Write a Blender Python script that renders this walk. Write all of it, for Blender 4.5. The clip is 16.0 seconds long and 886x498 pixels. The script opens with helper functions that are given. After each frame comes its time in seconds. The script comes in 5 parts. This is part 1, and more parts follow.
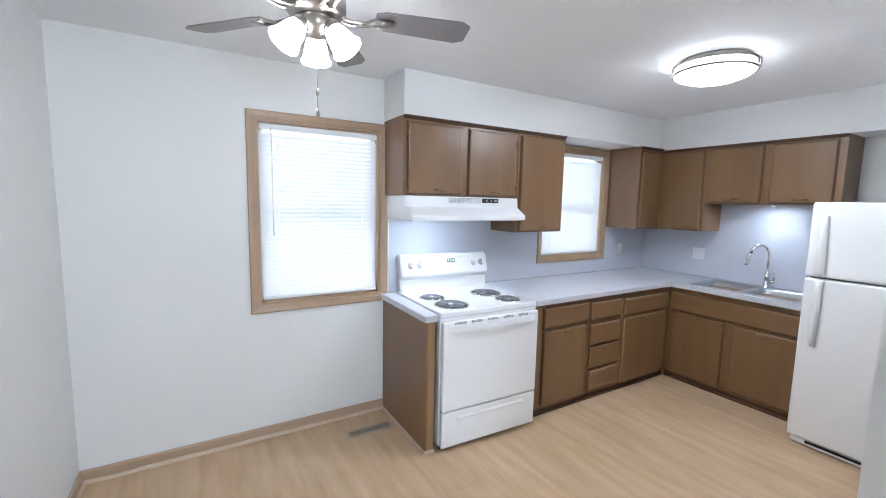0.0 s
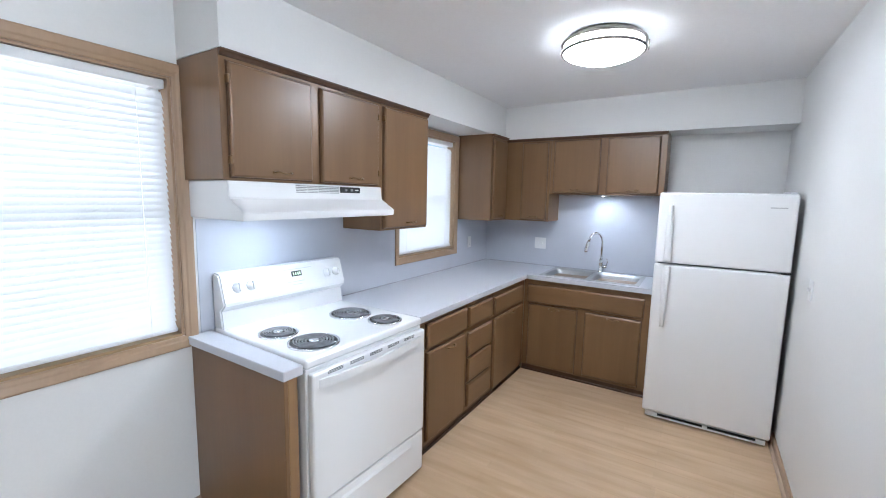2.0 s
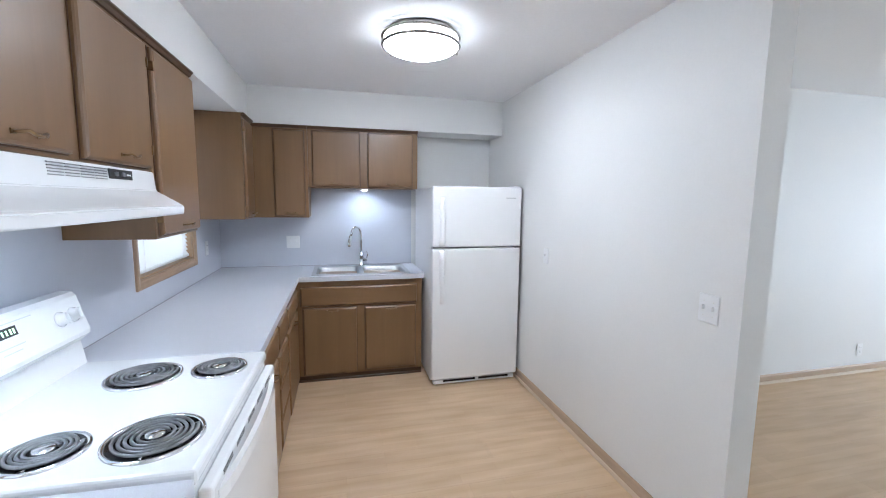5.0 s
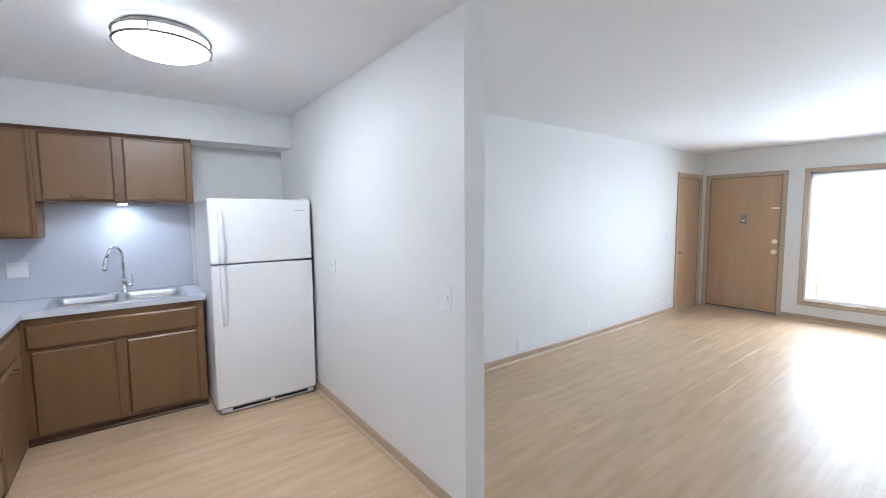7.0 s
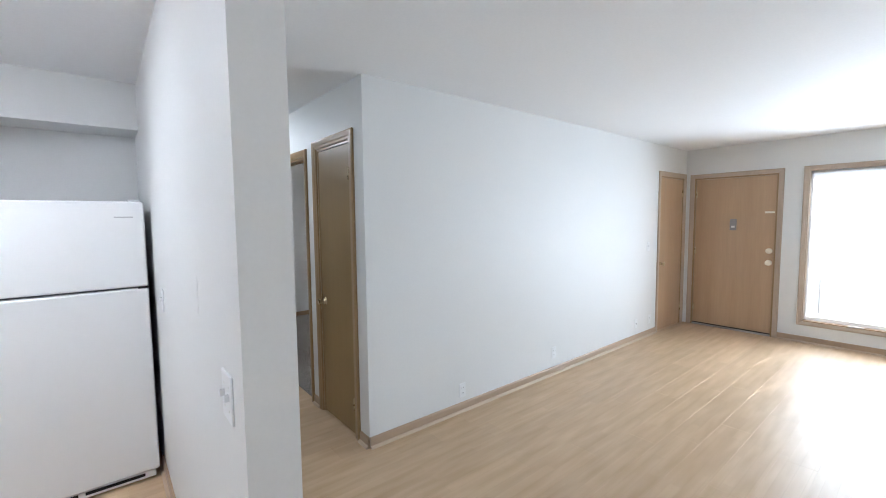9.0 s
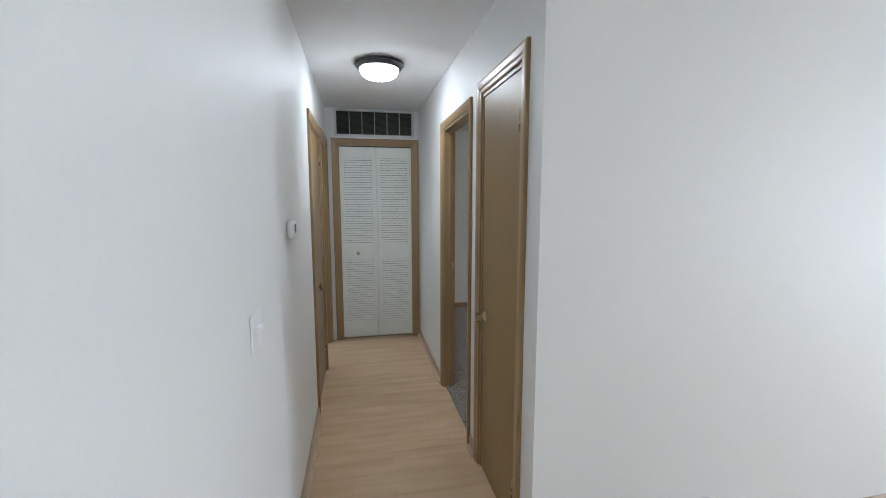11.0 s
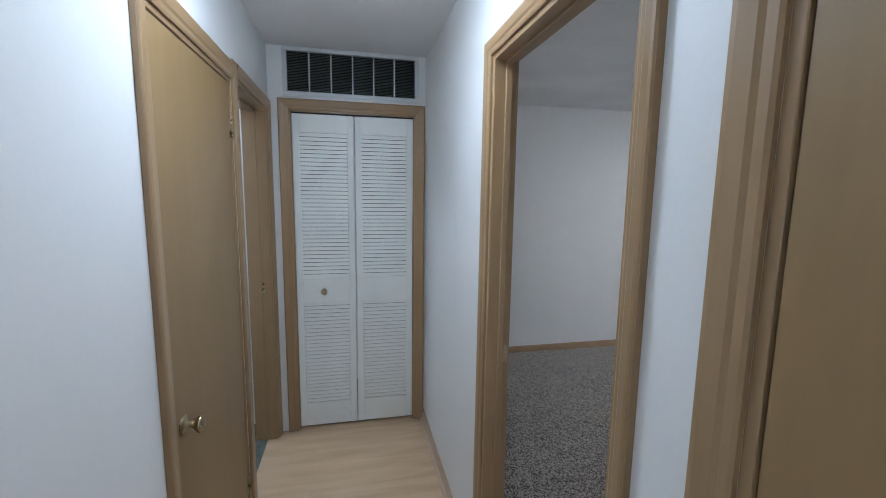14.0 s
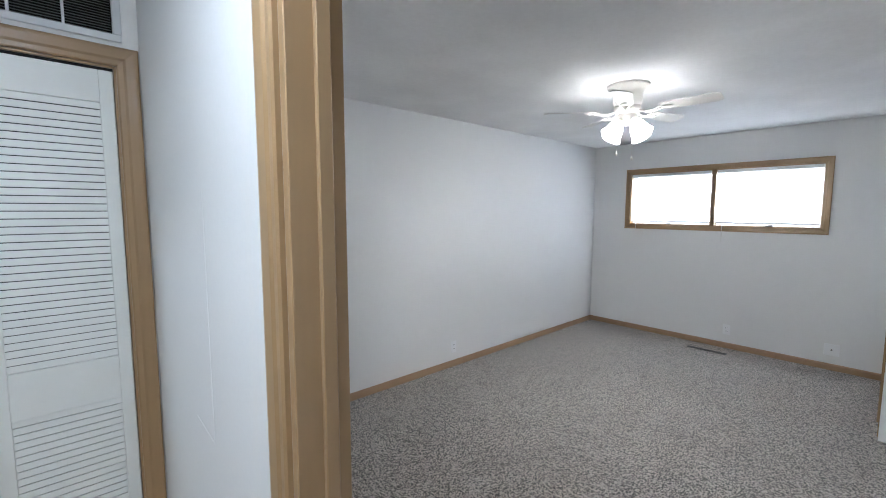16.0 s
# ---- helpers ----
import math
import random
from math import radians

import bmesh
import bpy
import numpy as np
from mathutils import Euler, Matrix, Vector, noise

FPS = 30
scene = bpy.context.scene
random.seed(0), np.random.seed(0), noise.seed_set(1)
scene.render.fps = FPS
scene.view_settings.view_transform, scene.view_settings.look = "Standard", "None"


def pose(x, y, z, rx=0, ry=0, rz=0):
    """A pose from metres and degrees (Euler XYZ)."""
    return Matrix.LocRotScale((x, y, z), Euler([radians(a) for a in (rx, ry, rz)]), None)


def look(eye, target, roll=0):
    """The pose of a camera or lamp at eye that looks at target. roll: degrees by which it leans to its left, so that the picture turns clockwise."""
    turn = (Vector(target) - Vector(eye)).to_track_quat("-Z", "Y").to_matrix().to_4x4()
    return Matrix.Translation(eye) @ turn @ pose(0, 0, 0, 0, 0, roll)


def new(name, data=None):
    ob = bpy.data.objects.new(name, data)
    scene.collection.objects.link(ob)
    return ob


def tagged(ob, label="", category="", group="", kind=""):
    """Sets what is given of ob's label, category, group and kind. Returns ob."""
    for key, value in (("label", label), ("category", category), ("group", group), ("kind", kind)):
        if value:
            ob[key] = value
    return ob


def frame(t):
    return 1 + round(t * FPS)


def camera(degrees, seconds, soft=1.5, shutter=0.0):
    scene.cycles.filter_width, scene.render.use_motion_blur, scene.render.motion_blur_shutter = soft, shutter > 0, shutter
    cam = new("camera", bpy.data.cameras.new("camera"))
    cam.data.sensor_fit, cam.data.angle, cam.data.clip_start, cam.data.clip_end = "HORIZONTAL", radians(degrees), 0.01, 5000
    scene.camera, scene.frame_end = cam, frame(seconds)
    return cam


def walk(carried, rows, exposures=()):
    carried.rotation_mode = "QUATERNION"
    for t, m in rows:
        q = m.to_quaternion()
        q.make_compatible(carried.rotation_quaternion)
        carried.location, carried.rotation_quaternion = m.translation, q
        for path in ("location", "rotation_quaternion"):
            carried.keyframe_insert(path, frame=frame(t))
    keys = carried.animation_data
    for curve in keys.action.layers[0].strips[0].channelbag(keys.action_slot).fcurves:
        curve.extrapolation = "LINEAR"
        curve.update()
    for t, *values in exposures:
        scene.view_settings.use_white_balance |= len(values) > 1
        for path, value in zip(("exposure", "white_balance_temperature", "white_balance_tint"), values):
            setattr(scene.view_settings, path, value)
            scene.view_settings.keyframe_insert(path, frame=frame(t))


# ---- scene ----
cam = camera(93.9, 16.0, soft=1.0)
PATH = [
    (0, (0.328, 0.358, 1.604), (-1.376, 1.381, 1.376), 1.2),
    (0.5, (0.095, 0.383, 1.601), (-1.48, 1.592, 1.364), 1.3),
    (1, (-0.126, 0.434, 1.601), (-1.543, 1.824, 1.349), 1.5),
    (1.5, (-0.347, 0.496, 1.582), (-1.583, 2.05, 1.338), 1.2),
    (2, (-0.5, 0.566, 1.59), (-1.551, 2.248, 1.34), 1.2),
    (2.5, (-0.678, 0.633, 1.584), (-1.528, 2.426, 1.335), 1.0),
    (3, (-0.863, 0.734, 1.558), (-1.464, 2.626, 1.309), 1.1),
    (5.5, (-1.52, 0.561, 1.535), (-0.815, 2.417, 1.303), 0.5),
    (6, (-1.458, 0.459, 1.503), (-0.562, 2.234, 1.29), 0.3),
    (6.5, (-1.358, 0.396, 1.514), (-0.304, 2.084, 1.315), -0.0),
    (7, (-1.215, 0.396, 1.518), (-0.017, 1.989, 1.353), -0.5),
    (7.5, (-1.005, 0.433, 1.543), (0.331, 1.915, 1.407), -0.8),
    (8, (-0.745, 0.527, 1.554), (0.65, 1.955, 1.427), -0.7),
    (10.3, (0.337, 1.533, 1.523), (1.083, 3.377, 1.31), -0.1),
    (10.5, (0.385, 1.626, 1.523), (1.023, 3.509, 1.3), -0.0),
    (11, (0.454, 1.867, 1.538), (0.852, 3.811, 1.293), 0.0),
    (11.5, (0.519, 2.205, 1.541), (0.715, 4.179, 1.282), -0.3),
    (12, (0.552, 2.499, 1.551), (0.58, 4.48, 1.281), -0.3),
    (12.5, (0.557, 2.811, 1.567), (0.532, 4.792, 1.291), 0.1),
    (13, (0.561, 3.106, 1.565), (0.62, 5.087, 1.295), 0.6),
    (13.5, (0.613, 3.403, 1.591), (0.823, 5.373, 1.313), 0.7),
    (14, (0.632, 3.627, 1.584), (1.058, 5.564, 1.324), 0.8),
    (14.5, (0.627, 3.864, 1.59), (1.317, 5.724, 1.335), 0.7),
    (15, (0.64, 4.073, 1.566), (1.591, 5.817, 1.332), 0.4),
    (15.5, (0.742, 4.266, 1.573), (1.885, 5.892, 1.348), 0.3),
    (16, (0.886, 4.457, 1.579), (2.214, 5.94, 1.39), 0.1),
]
walk(cam, [(t, look(eye, target, roll)) for t, eye, target, roll in PATH], [(0.0, 0.44, 5800, 10), (5.0, 0.46, 5750, 10), (8.2, 0.5, 5700, 10), (10.4, 0.44, 6050, 10), (11.5, 0.5, 6000, 10), (12.6, 0.52, 5950, 10), (13.2, 0.54, 5700, 10), (13.6, 0.52, 5600, 10), (14.2, 0.66, 5400, 10), (15.0, 0.86, 5400, 10), (15.5, 1.08, 5550, 10), (16.0, 1.08, 5600, 10)])

# ---------------------------------------------------------------- world and lights
CEIL, BED_CEIL = 2.455, 2.432
world = bpy.data.worlds.new("world")
scene.world = world
world.use_nodes = True
_n = world.node_tree.nodes
_sky = _n.new("ShaderNodeTexSky")
_sky.sky_type = "NISHITA"
_sky.sun_disc = False
_sky.sun_elevation = radians(33)
_sky.sun_rotation = radians(101)
world.node_tree.links.new(_sky.outputs[0], _n["Background"].inputs[0])
_n["Background"].inputs[1].default_value = 0.12
sun_data = bpy.data.lights.new("sun", "SUN")
sun_data.energy, sun_data.angle, sun_data.color = 5.0, radians(0.5), (1.0, 0.95, 0.88)
sun = new("sun", sun_data)
sun.matrix_world = look((12, -1.2, 5), (12 - 0.98, -1.2 + 0.198, 5 - 0.65))

KITCHEN_LAMP, FAN_LAMP, BED_LAMP, HALL_LAMP, DAYLIGHT, SINK_LAMP = 45.0, 24.0, 10.0, 56.0, 3.0, 190.0


def window_lamp(x, y0, y1, z0, z1, to_east, watts, colour=(0.93, 0.96, 1.0), spread=180):
    """The sky's light, standing in a window's opening."""
    d = bpy.data.lights.new("window_daylight", "AREA")
    d.shape, d.size, d.size_y, d.energy, d.color = "RECTANGLE", z1 - z0, y1 - y0, watts, colour
    d.spread = radians(spread)
    ob = new("window_daylight", d)
    ob.matrix_world = pose(x, (y0 + y1) / 2, (z0 + z1) / 2, 0, -90 if to_east else 90, 0)


window_lamp(6.288, -0.20, 1.90, 0.33, 2.0, False, 70.0, (0.80, 0.91, 1.0), 140)
window_lamp(6.412, 5.05, 6.85, 1.45, 2.0, False, 22.0)
window_lamp(-2.603, 0.76, 1.47, 0.97, 2.03, True, 2.3)
window_lamp(-2.603, 3.21, 3.94, 1.16, 2.05, True, 2.2)


# ---------------------------------------------------------------- small helpers
def box(bm, x0, x1, y0, y1, z0, z1, bev=0.0, seg=1):
    lo = (min(x0, x1), min(y0, y1), min(z0, z1))
    hi = (max(x0, x1), max(y0, y1), max(z0, z1))
    vs = [bm.verts.new((hi[0] if i & 1 else lo[0], hi[1] if i & 2 else lo[1], hi[2] if i & 4 else lo[2])) for i in range(8)]
    fs = [bm.faces.new([vs[i] for i in q]) for q in ((0, 2, 3, 1), (4, 5, 7, 6), (0, 1, 5, 4), (2, 6, 7, 3), (0, 4, 6, 2), (1, 3, 7, 5))]
    if bev > 0:
        es = list({e for f in fs for e in f.edges})
        bmesh.ops.bevel(bm, geom=es, offset=bev, segments=seg, profile=0.5, affect="EDGES", clamp_overlap=True)
    return bm


def prism(bm, outline, axis, a, b):
    """Sweeps an outline of (u, v) along an axis from a to b. x: (y, z); y: (x, z); z: (x, y)."""
    def at(u, v, w):
        return {"x": (w, u, v), "y": (u, w, v), "z": (u, v, w)}[axis]
    r0 = [bm.verts.new(at(u, v, a)) for u, v in outline]
    r1 = [bm.verts.new(at(u, v, b)) for u, v in outline]
    k = len(outline)
    for i in range(k):
        bm.faces.new((r0[i], r0[(i + 1) % k], r1[(i + 1) % k], r1[i]))
    bm.faces.new(r0[::-1])
    bm.faces.new(r1)
    bmesh.ops.recalc_face_normals(bm, faces=bm.faces[:])
    return bm


def lathe(bm, profile, centre, n=32, m=None):
    """Turns a profile of (radius, height) about a standing axis at centre; m turns the result."""
    rows = []
    for r, z in profile:
        ring = []
        for i in range(n if r > 1e-5 else 1):
            a = 2 * math.pi * i / n
            p = Vector((r * math.cos(a), r * math.sin(a), z))
            if m is not None:
                p = m @ p
            ring.append(bm.verts.new(p + Vector(centre)))
        rows.append(ring)
    for p, q in zip(rows, rows[1:]):
        for i in range(n):
            j = (i + 1) % n
            f = [p[i % len(p)], p[j % len(p)], q[j % len(q)], q[i % len(q)]]
            f = list(dict.fromkeys(f))
            if len(f) > 2:
                bm.faces.new(f)
    bmesh.ops.recalc_face_normals(bm, faces=bm.faces[:])
    for f in bm.faces:
        f.smooth = True
    return bm


def tube(bm, pts, r, n=8, closed=False):
    pts = [Vector(p) for p in pts]
    rings = []
    up = Vector((0, 0, 1))
    for i, p in enumerate(pts):
        d = (pts[(i + 1) % len(pts)] if (closed or i + 1 < len(pts)) else p) - (pts[i - 1] if (closed or i) else p)
        d.normalize()
        side = d.cross(up)
        if side.length < 0.05:
            side = d.cross(Vector((0, 1, 0)))
        side.normalize()
        over = side.cross(d)
        rr = r[i] if isinstance(r, (list, tuple)) else r
        rings.append([bm.verts.new(p + rr * (math.cos(2 * math.pi * k / n) * side + math.sin(2 * math.pi * k / n) * over)) for k in range(n)])
    m = len(rings)
    for i in range(m if closed else m - 1):
        a, b = rings[i], rings[(i + 1) % m]
        for k in range(n):
            f = bm.faces.new((a[k], a[(k + 1) % n], b[(k + 1) % n], b[k]))
            f.smooth = True
    if not closed:
        bm.faces.new(rings[0][::-1])
        bm.faces.new(rings[-1])
    bmesh.ops.recalc_face_normals(bm, faces=bm.faces[:])
    return bm


ORIGIN = {}


def mesh_of(name, bm, material, origin, smooth=False):
    for v in bm.verts:
        v.co -= origin
    if smooth:
        for f in bm.faces:
            f.smooth = True
    me = bpy.data.meshes.new(name)
    bm.to_mesh(me)
    bm.free()
    me.materials.append(material)
    return me


def thing(name, place, label, category, group=""):
    ob = new(name)
    ob.empty_display_size = 0.1
    ob.location = place
    ORIGIN[ob] = Vector(place)
    return tagged(ob, label, category, group)


def part(name, bm, material, parent, label="", smooth=False):
    o = ORIGIN[parent]
    ob = new(name, mesh_of(name, bm, material, o.copy(), smooth))
    ob.parent = parent
    ORIGIN[ob] = o
    if label:
        ob["label"] = label
    return ob


def solid(name, bm, material, label, category, group="", at=None, smooth=False):
    """A thing that is one mesh."""
    bm.verts.ensure_lookup_table()
    if at is None:
        xs, ys, zs = ([v.co[i] for v in bm.verts] for i in range(3))
        at = ((min(xs) + max(xs)) / 2, (min(ys) + max(ys)) / 2, min(zs))
    ob = new(name, mesh_of(name, bm, material, Vector(at), smooth))
    ob.location = at
    ORIGIN[ob] = Vector(at)
    return tagged(ob, label, category, group)


def structure(name, bm, material, label=""):
    ob = new(name, mesh_of(name, bm, material, Vector((0, 0, 0))))
    ORIGIN[ob] = Vector((0, 0, 0))
    return tagged(ob, label, kind="structure")


def BM():
    return bmesh.new()


# ---------------------------------------------------------------- materials
def mat(name, colour, rough=0.5, metal=0.0, vary=0.06, scale=3.0, grain=0.0, grain_scale=120.0, bump=0.0, bump_scale=200.0, stretch=(1, 1, 1),
        dark=None, rough_vary=0.06, spread=0.03, coat=0.0, soft=False):
    m = bpy.data.materials.new(name)
    m.use_nodes = True
    nt = m.node_tree
    N, L = nt.nodes, nt.links
    p = N["Principled BSDF"]
    p.inputs["Metallic"].default_value = metal
    p.inputs["Coat Weight"].default_value = coat
    p.inputs["Coat Roughness"].default_value = 0.55
    tc = N.new("ShaderNodeTexCoord")
    mp = N.new("ShaderNodeMapping")
    mp.inputs["Scale"].default_value = stretch
    geo = N.new("ShaderNodeNewGeometry")
    L.new(geo.outputs["Position"], mp.inputs[0])
    big = N.new("ShaderNodeTexNoise")
    big.inputs["Scale"].default_value = scale
    big.inputs["Detail"].default_value = 1 if soft else 4
    L.new(mp.outputs[0], big.inputs["Vector"])
    fine = N.new("ShaderNodeTexNoise")
    fine.inputs["Scale"].default_value = grain_scale
    fine.inputs["Detail"].default_value = 3
    L.new(mp.outputs[0], fine.inputs["Vector"])
    oi = N.new("ShaderNodeObjectInfo")
    ramp = N.new("ShaderNodeMixRGB")
    d = dark or tuple(c * (1 - 2 * vary) for c in colour)
    ramp.inputs[1].default_value = (*d, 1)
    ramp.inputs[2].default_value = (*colour, 1)
    mr = N.new("ShaderNodeMapRange")
    mr.inputs["From Min"].default_value, mr.inputs["From Max"].default_value = (0.2, 0.8) if soft else (0.3, 0.65)
    L.new(big.outputs["Fac"], mr.inputs["Value"])
    L.new(mr.outputs[0], ramp.inputs[0])
    out = ramp.outputs[0]
    if grain > 0:
        g = N.new("ShaderNodeMixRGB")
        g.blend_type = "MULTIPLY"
        gr = N.new("ShaderNodeMapRange")
        gr.inputs["From Min"].default_value, gr.inputs["From Max"].default_value = 0.3, 0.7
        gr.inputs["To Min"].default_value, gr.inputs["To Max"].default_value = 1 - grain, 1 + grain * 0.3
        L.new(fine.outputs["Fac"], gr.inputs["Value"])
        g.inputs[0].default_value = 1
        L.new(out, g.inputs[1])
        L.new(gr.outputs[0], g.inputs[2])
        out = g.outputs[0]
    if spread > 0:
        s = N.new("ShaderNodeMixRGB")
        s.blend_type = "MULTIPLY"
        sr = N.new("ShaderNodeMapRange")
        sr.inputs["To Min"].default_value, sr.inputs["To Max"].default_value = 1 - spread, 1 + spread
        L.new(oi.outputs["Random"], sr.inputs["Value"])
        s.inputs[0].default_value = 1
        L.new(out, s.inputs[1])
        L.new(sr.outputs[0], s.inputs[2])
        out = s.outputs[0]
    L.new(out, p.inputs["Base Color"])
    rr = N.new("ShaderNodeMapRange")
    rr.inputs["To Min"].default_value, rr.inputs["To Max"].default_value = max(0.02, rough - rough_vary), min(1, rough + rough_vary)
    L.new(big.outputs["Fac"], rr.inputs["Value"])
    L.new(rr.outputs[0], p.inputs["Roughness"])
    if bump > 0:
        b = N.new("ShaderNodeBump")
        b.inputs["Strength"].default_value = bump
        b.inputs["Distance"].default_value = 0.004
        bn = N.new("ShaderNodeTexNoise")
        bn.inputs["Scale"].default_value = bump_scale
        bn.inputs["Detail"].default_value = 4
        L.new(mp.outputs[0], bn.inputs["Vector"])
        L.new(bn.outputs["Fac"], b.inputs["Height"])
        L.new(b.outputs[0], p.inputs["Normal"])
    return m


def glow(name, colour, strength):
    m = bpy.data.materials.new(name)
    m.use_nodes = True
    p = m.node_tree.nodes["Principled BSDF"]
    p.inputs["Base Color"].default_value = (0.85, 0.85, 0.83, 1)
    p.inputs["Roughness"].default_value = 0.35
    p.inputs["Emission Color"].default_value = (*colour, 1)
    p.inputs["Emission Strength"].default_value = strength
    return m


def wood(name, light, dark, rough, along, scale=1.0, coat=0.0, bump=0.025):
    """Stained wood with its grain running along x, y or z."""
    st = {"x": (0.06, 1, 1), "y": (1, 0.06, 1), "z": (1, 1, 0.06)}[along]
    return mat(name, light, rough, dark=dark, scale=5 * scale, grain=0.05, grain_scale=60 * scale, stretch=st, bump=bump, bump_scale=90 * scale,
               rough_vary=0.05, spread=0.03, coat=coat)


wall_paint = mat("wall_paint", (0.755, 0.757, 0.748), 0.55, vary=0.012, scale=1.3, bump=0.05, bump_scale=260, grain=0.015, grain_scale=90, spread=0.0)
ceiling_paint = mat("ceiling_paint", (0.86, 0.865, 0.875), 0.75, vary=0.01, scale=1.1, bump=0.12, bump_scale=160, grain=0.02, grain_scale=80, spread=0.0)
ceiling_swirl = mat("ceiling_swirl", (0.84, 0.84, 0.835), 0.8, vary=0.05, scale=2.2, bump=0.55, bump_scale=14, grain=0.03, grain_scale=40, spread=0.0)
CAB = ((0.212, 0.120, 0.054), (0.172, 0.094, 0.041))
cab_z = wood("cabinet_wood_upright", *CAB, 0.33, "z", coat=0.15)
cab_x = wood("cabinet_wood_lying_x", *CAB, 0.33, "x", coat=0.15)
cab_y = wood("cabinet_wood_lying_y", *CAB, 0.33, "y", coat=0.15)
# dark wood of kick boards and mouldings; also paints the leaves' shadow lines
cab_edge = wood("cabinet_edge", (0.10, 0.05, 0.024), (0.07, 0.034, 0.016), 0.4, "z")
panel_end = wood("end_panel_wood", (0.205, 0.112, 0.050), (0.175, 0.092, 0.040), 0.33, "z", coat=0.15)
door_wood = wood("door_wood", (0.285, 0.185, 0.080), (0.25, 0.16, 0.066), 0.42, "z", coat=0.05)
trim_z = wood("trim_wood_upright", (0.35, 0.23, 0.115), (0.305, 0.195, 0.094), 0.32, "z", coat=0.15)
trim_x = wood("trim_wood_x", (0.35, 0.23, 0.115), (0.305, 0.195, 0.094), 0.32, "x", coat=0.15)
trim_y = wood("trim_wood_y", (0.35, 0.23, 0.115), (0.305, 0.195, 0.094), 0.32, "y", coat=0.15)
base_x = wood("baseboard_wood_x", (0.45, 0.325, 0.225), (0.40, 0.285, 0.19), 0.42, "x")
base_y = wood("baseboard_wood_y", (0.45, 0.325, 0.225), (0.40, 0.285, 0.19), 0.42, "y")
shoe_x = wood("shoe_wood_x", (0.58, 0.46, 0.34), (0.52, 0.40, 0.29), 0.45, "x")
counter_mat = mat("counter_laminate", (0.59, 0.605, 0.655), 0.36, vary=0.02, scale=8, grain=0.10, grain_scale=420, spread=0.0)
enamel = mat("white_enamel", (0.82, 0.83, 0.84), 0.16, vary=0.006, scale=2, spread=0.0, coat=0.3)
fridge_white = mat("fridge_white", (0.80, 0.805, 0.81), 0.33, vary=0.006, scale=2, bump=0.07, bump_scale=420, spread=0.0)
plastic_white = mat("white_plastic", (0.80, 0.81, 0.82), 0.35, vary=0.01, spread=0.0)
plastic_cream = mat("cream_plastic", (0.74, 0.74, 0.70), 0.4, vary=0.01, spread=0.0)
black = mat("black_plastic", (0.018, 0.018, 0.02), 0.4, vary=0.1, spread=0.0)
# near-black colour standing in for the shade inside gaps, slots and behind louvres
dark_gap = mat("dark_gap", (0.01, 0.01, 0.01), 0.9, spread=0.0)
coil_mat = mat("burner_coil", (0.26, 0.265, 0.28), 0.40, metal=0.5, vary=0.15, scale=40, spread=0.0)
drip_mat = mat("drip_pan", (0.010, 0.010, 0.011), 0.28, metal=0.0, vary=0.2, scale=20, spread=0.0)
chrome = mat("chrome", (0.78, 0.79, 0.80), 0.10, metal=1.0, vary=0.02, spread=0.0)
steel = mat("sink_steel", (0.50, 0.51, 0.52), 0.36, metal=1.0, vary=0.04, scale=5, grain=0.08, grain_scale=300, stretch=(0.1, 1, 1), spread=0.0)
nickel = mat("brushed_nickel", (0.36, 0.34, 0.31), 0.3, metal=1.0, vary=0.05, spread=0.0)
bronze = mat("dark_bronze", (0.09, 0.09, 0.095), 0.4, metal=0.7, vary=0.08, spread=0.0)
# brass with the cream-white reflection on the front door's locks put into its colour
glint_brass = mat("glint_brass", (0.86, 0.80, 0.66), 0.35, metal=0.6, vary=0.05, scale=20, spread=0.0)
viewer_grey = mat("viewer_grey", (0.30, 0.29, 0.28), 0.4, metal=0.5, vary=0.08, spread=0.0)
brass = mat("worn_brass", (0.52, 0.42, 0.27), 0.28, metal=1.0, vary=0.10, scale=20, spread=0.0)
antique = mat("antique_brass", (0.26, 0.17, 0.09), 0.32, metal=1.0, vary=0.12, scale=30, spread=0.0)
blade_grey = wood("fan_blade_grey", (0.21, 0.19, 0.19), (0.17, 0.15, 0.15), 0.4, "x")
blade_white = mat("fan_blade_white", (0.74, 0.72, 0.68), 0.45, vary=0.02, spread=0.0)
louvre_white = mat("louvre_paint", (0.79, 0.80, 0.76), 0.42, vary=0.03, scale=5, spread=0.0)
register_mat = mat("register_metal", (0.50, 0.44, 0.34), 0.45, metal=0.2, vary=0.06, spread=0.0)
grille_paint = mat("grille_paint", (0.62, 0.645, 0.66), 0.5, vary=0.02, spread=0.0)
grille_dark = mat("grille_louvre", (0.17, 0.19, 0.17), 0.6, vary=0.1, spread=0.0)
alu = mat("aluminium", (0.55, 0.55, 0.56), 0.35, metal=0.9, vary=0.05, spread=0.0)
vinyl_white = mat("vinyl_white", (0.78, 0.79, 0.80), 0.4, vary=0.01, spread=0.0)
grey_metal = mat("grey_metal", (0.30, 0.30, 0.31), 0.35, metal=0.8, vary=0.05, spread=0.0)
screen_grey = mat("lcd_screen", (0.07, 0.085, 0.085), 0.2, vary=0.05, spread=0.0)
lcd_green = glow("lcd_digits", (0.35, 0.8, 0.35), 0.8)
porcelain = mat("porcelain", (0.80, 0.81, 0.82), 0.12, vary=0.01, spread=0.0)
snow_ground = mat("pale_ground", (0.72, 0.73, 0.75), 0.9, vary=0.08, scale=0.6, spread=0.0)
lamp_kitchen = glow("lit_diffuser", (0.97, 0.985, 1.0), KITCHEN_LAMP)
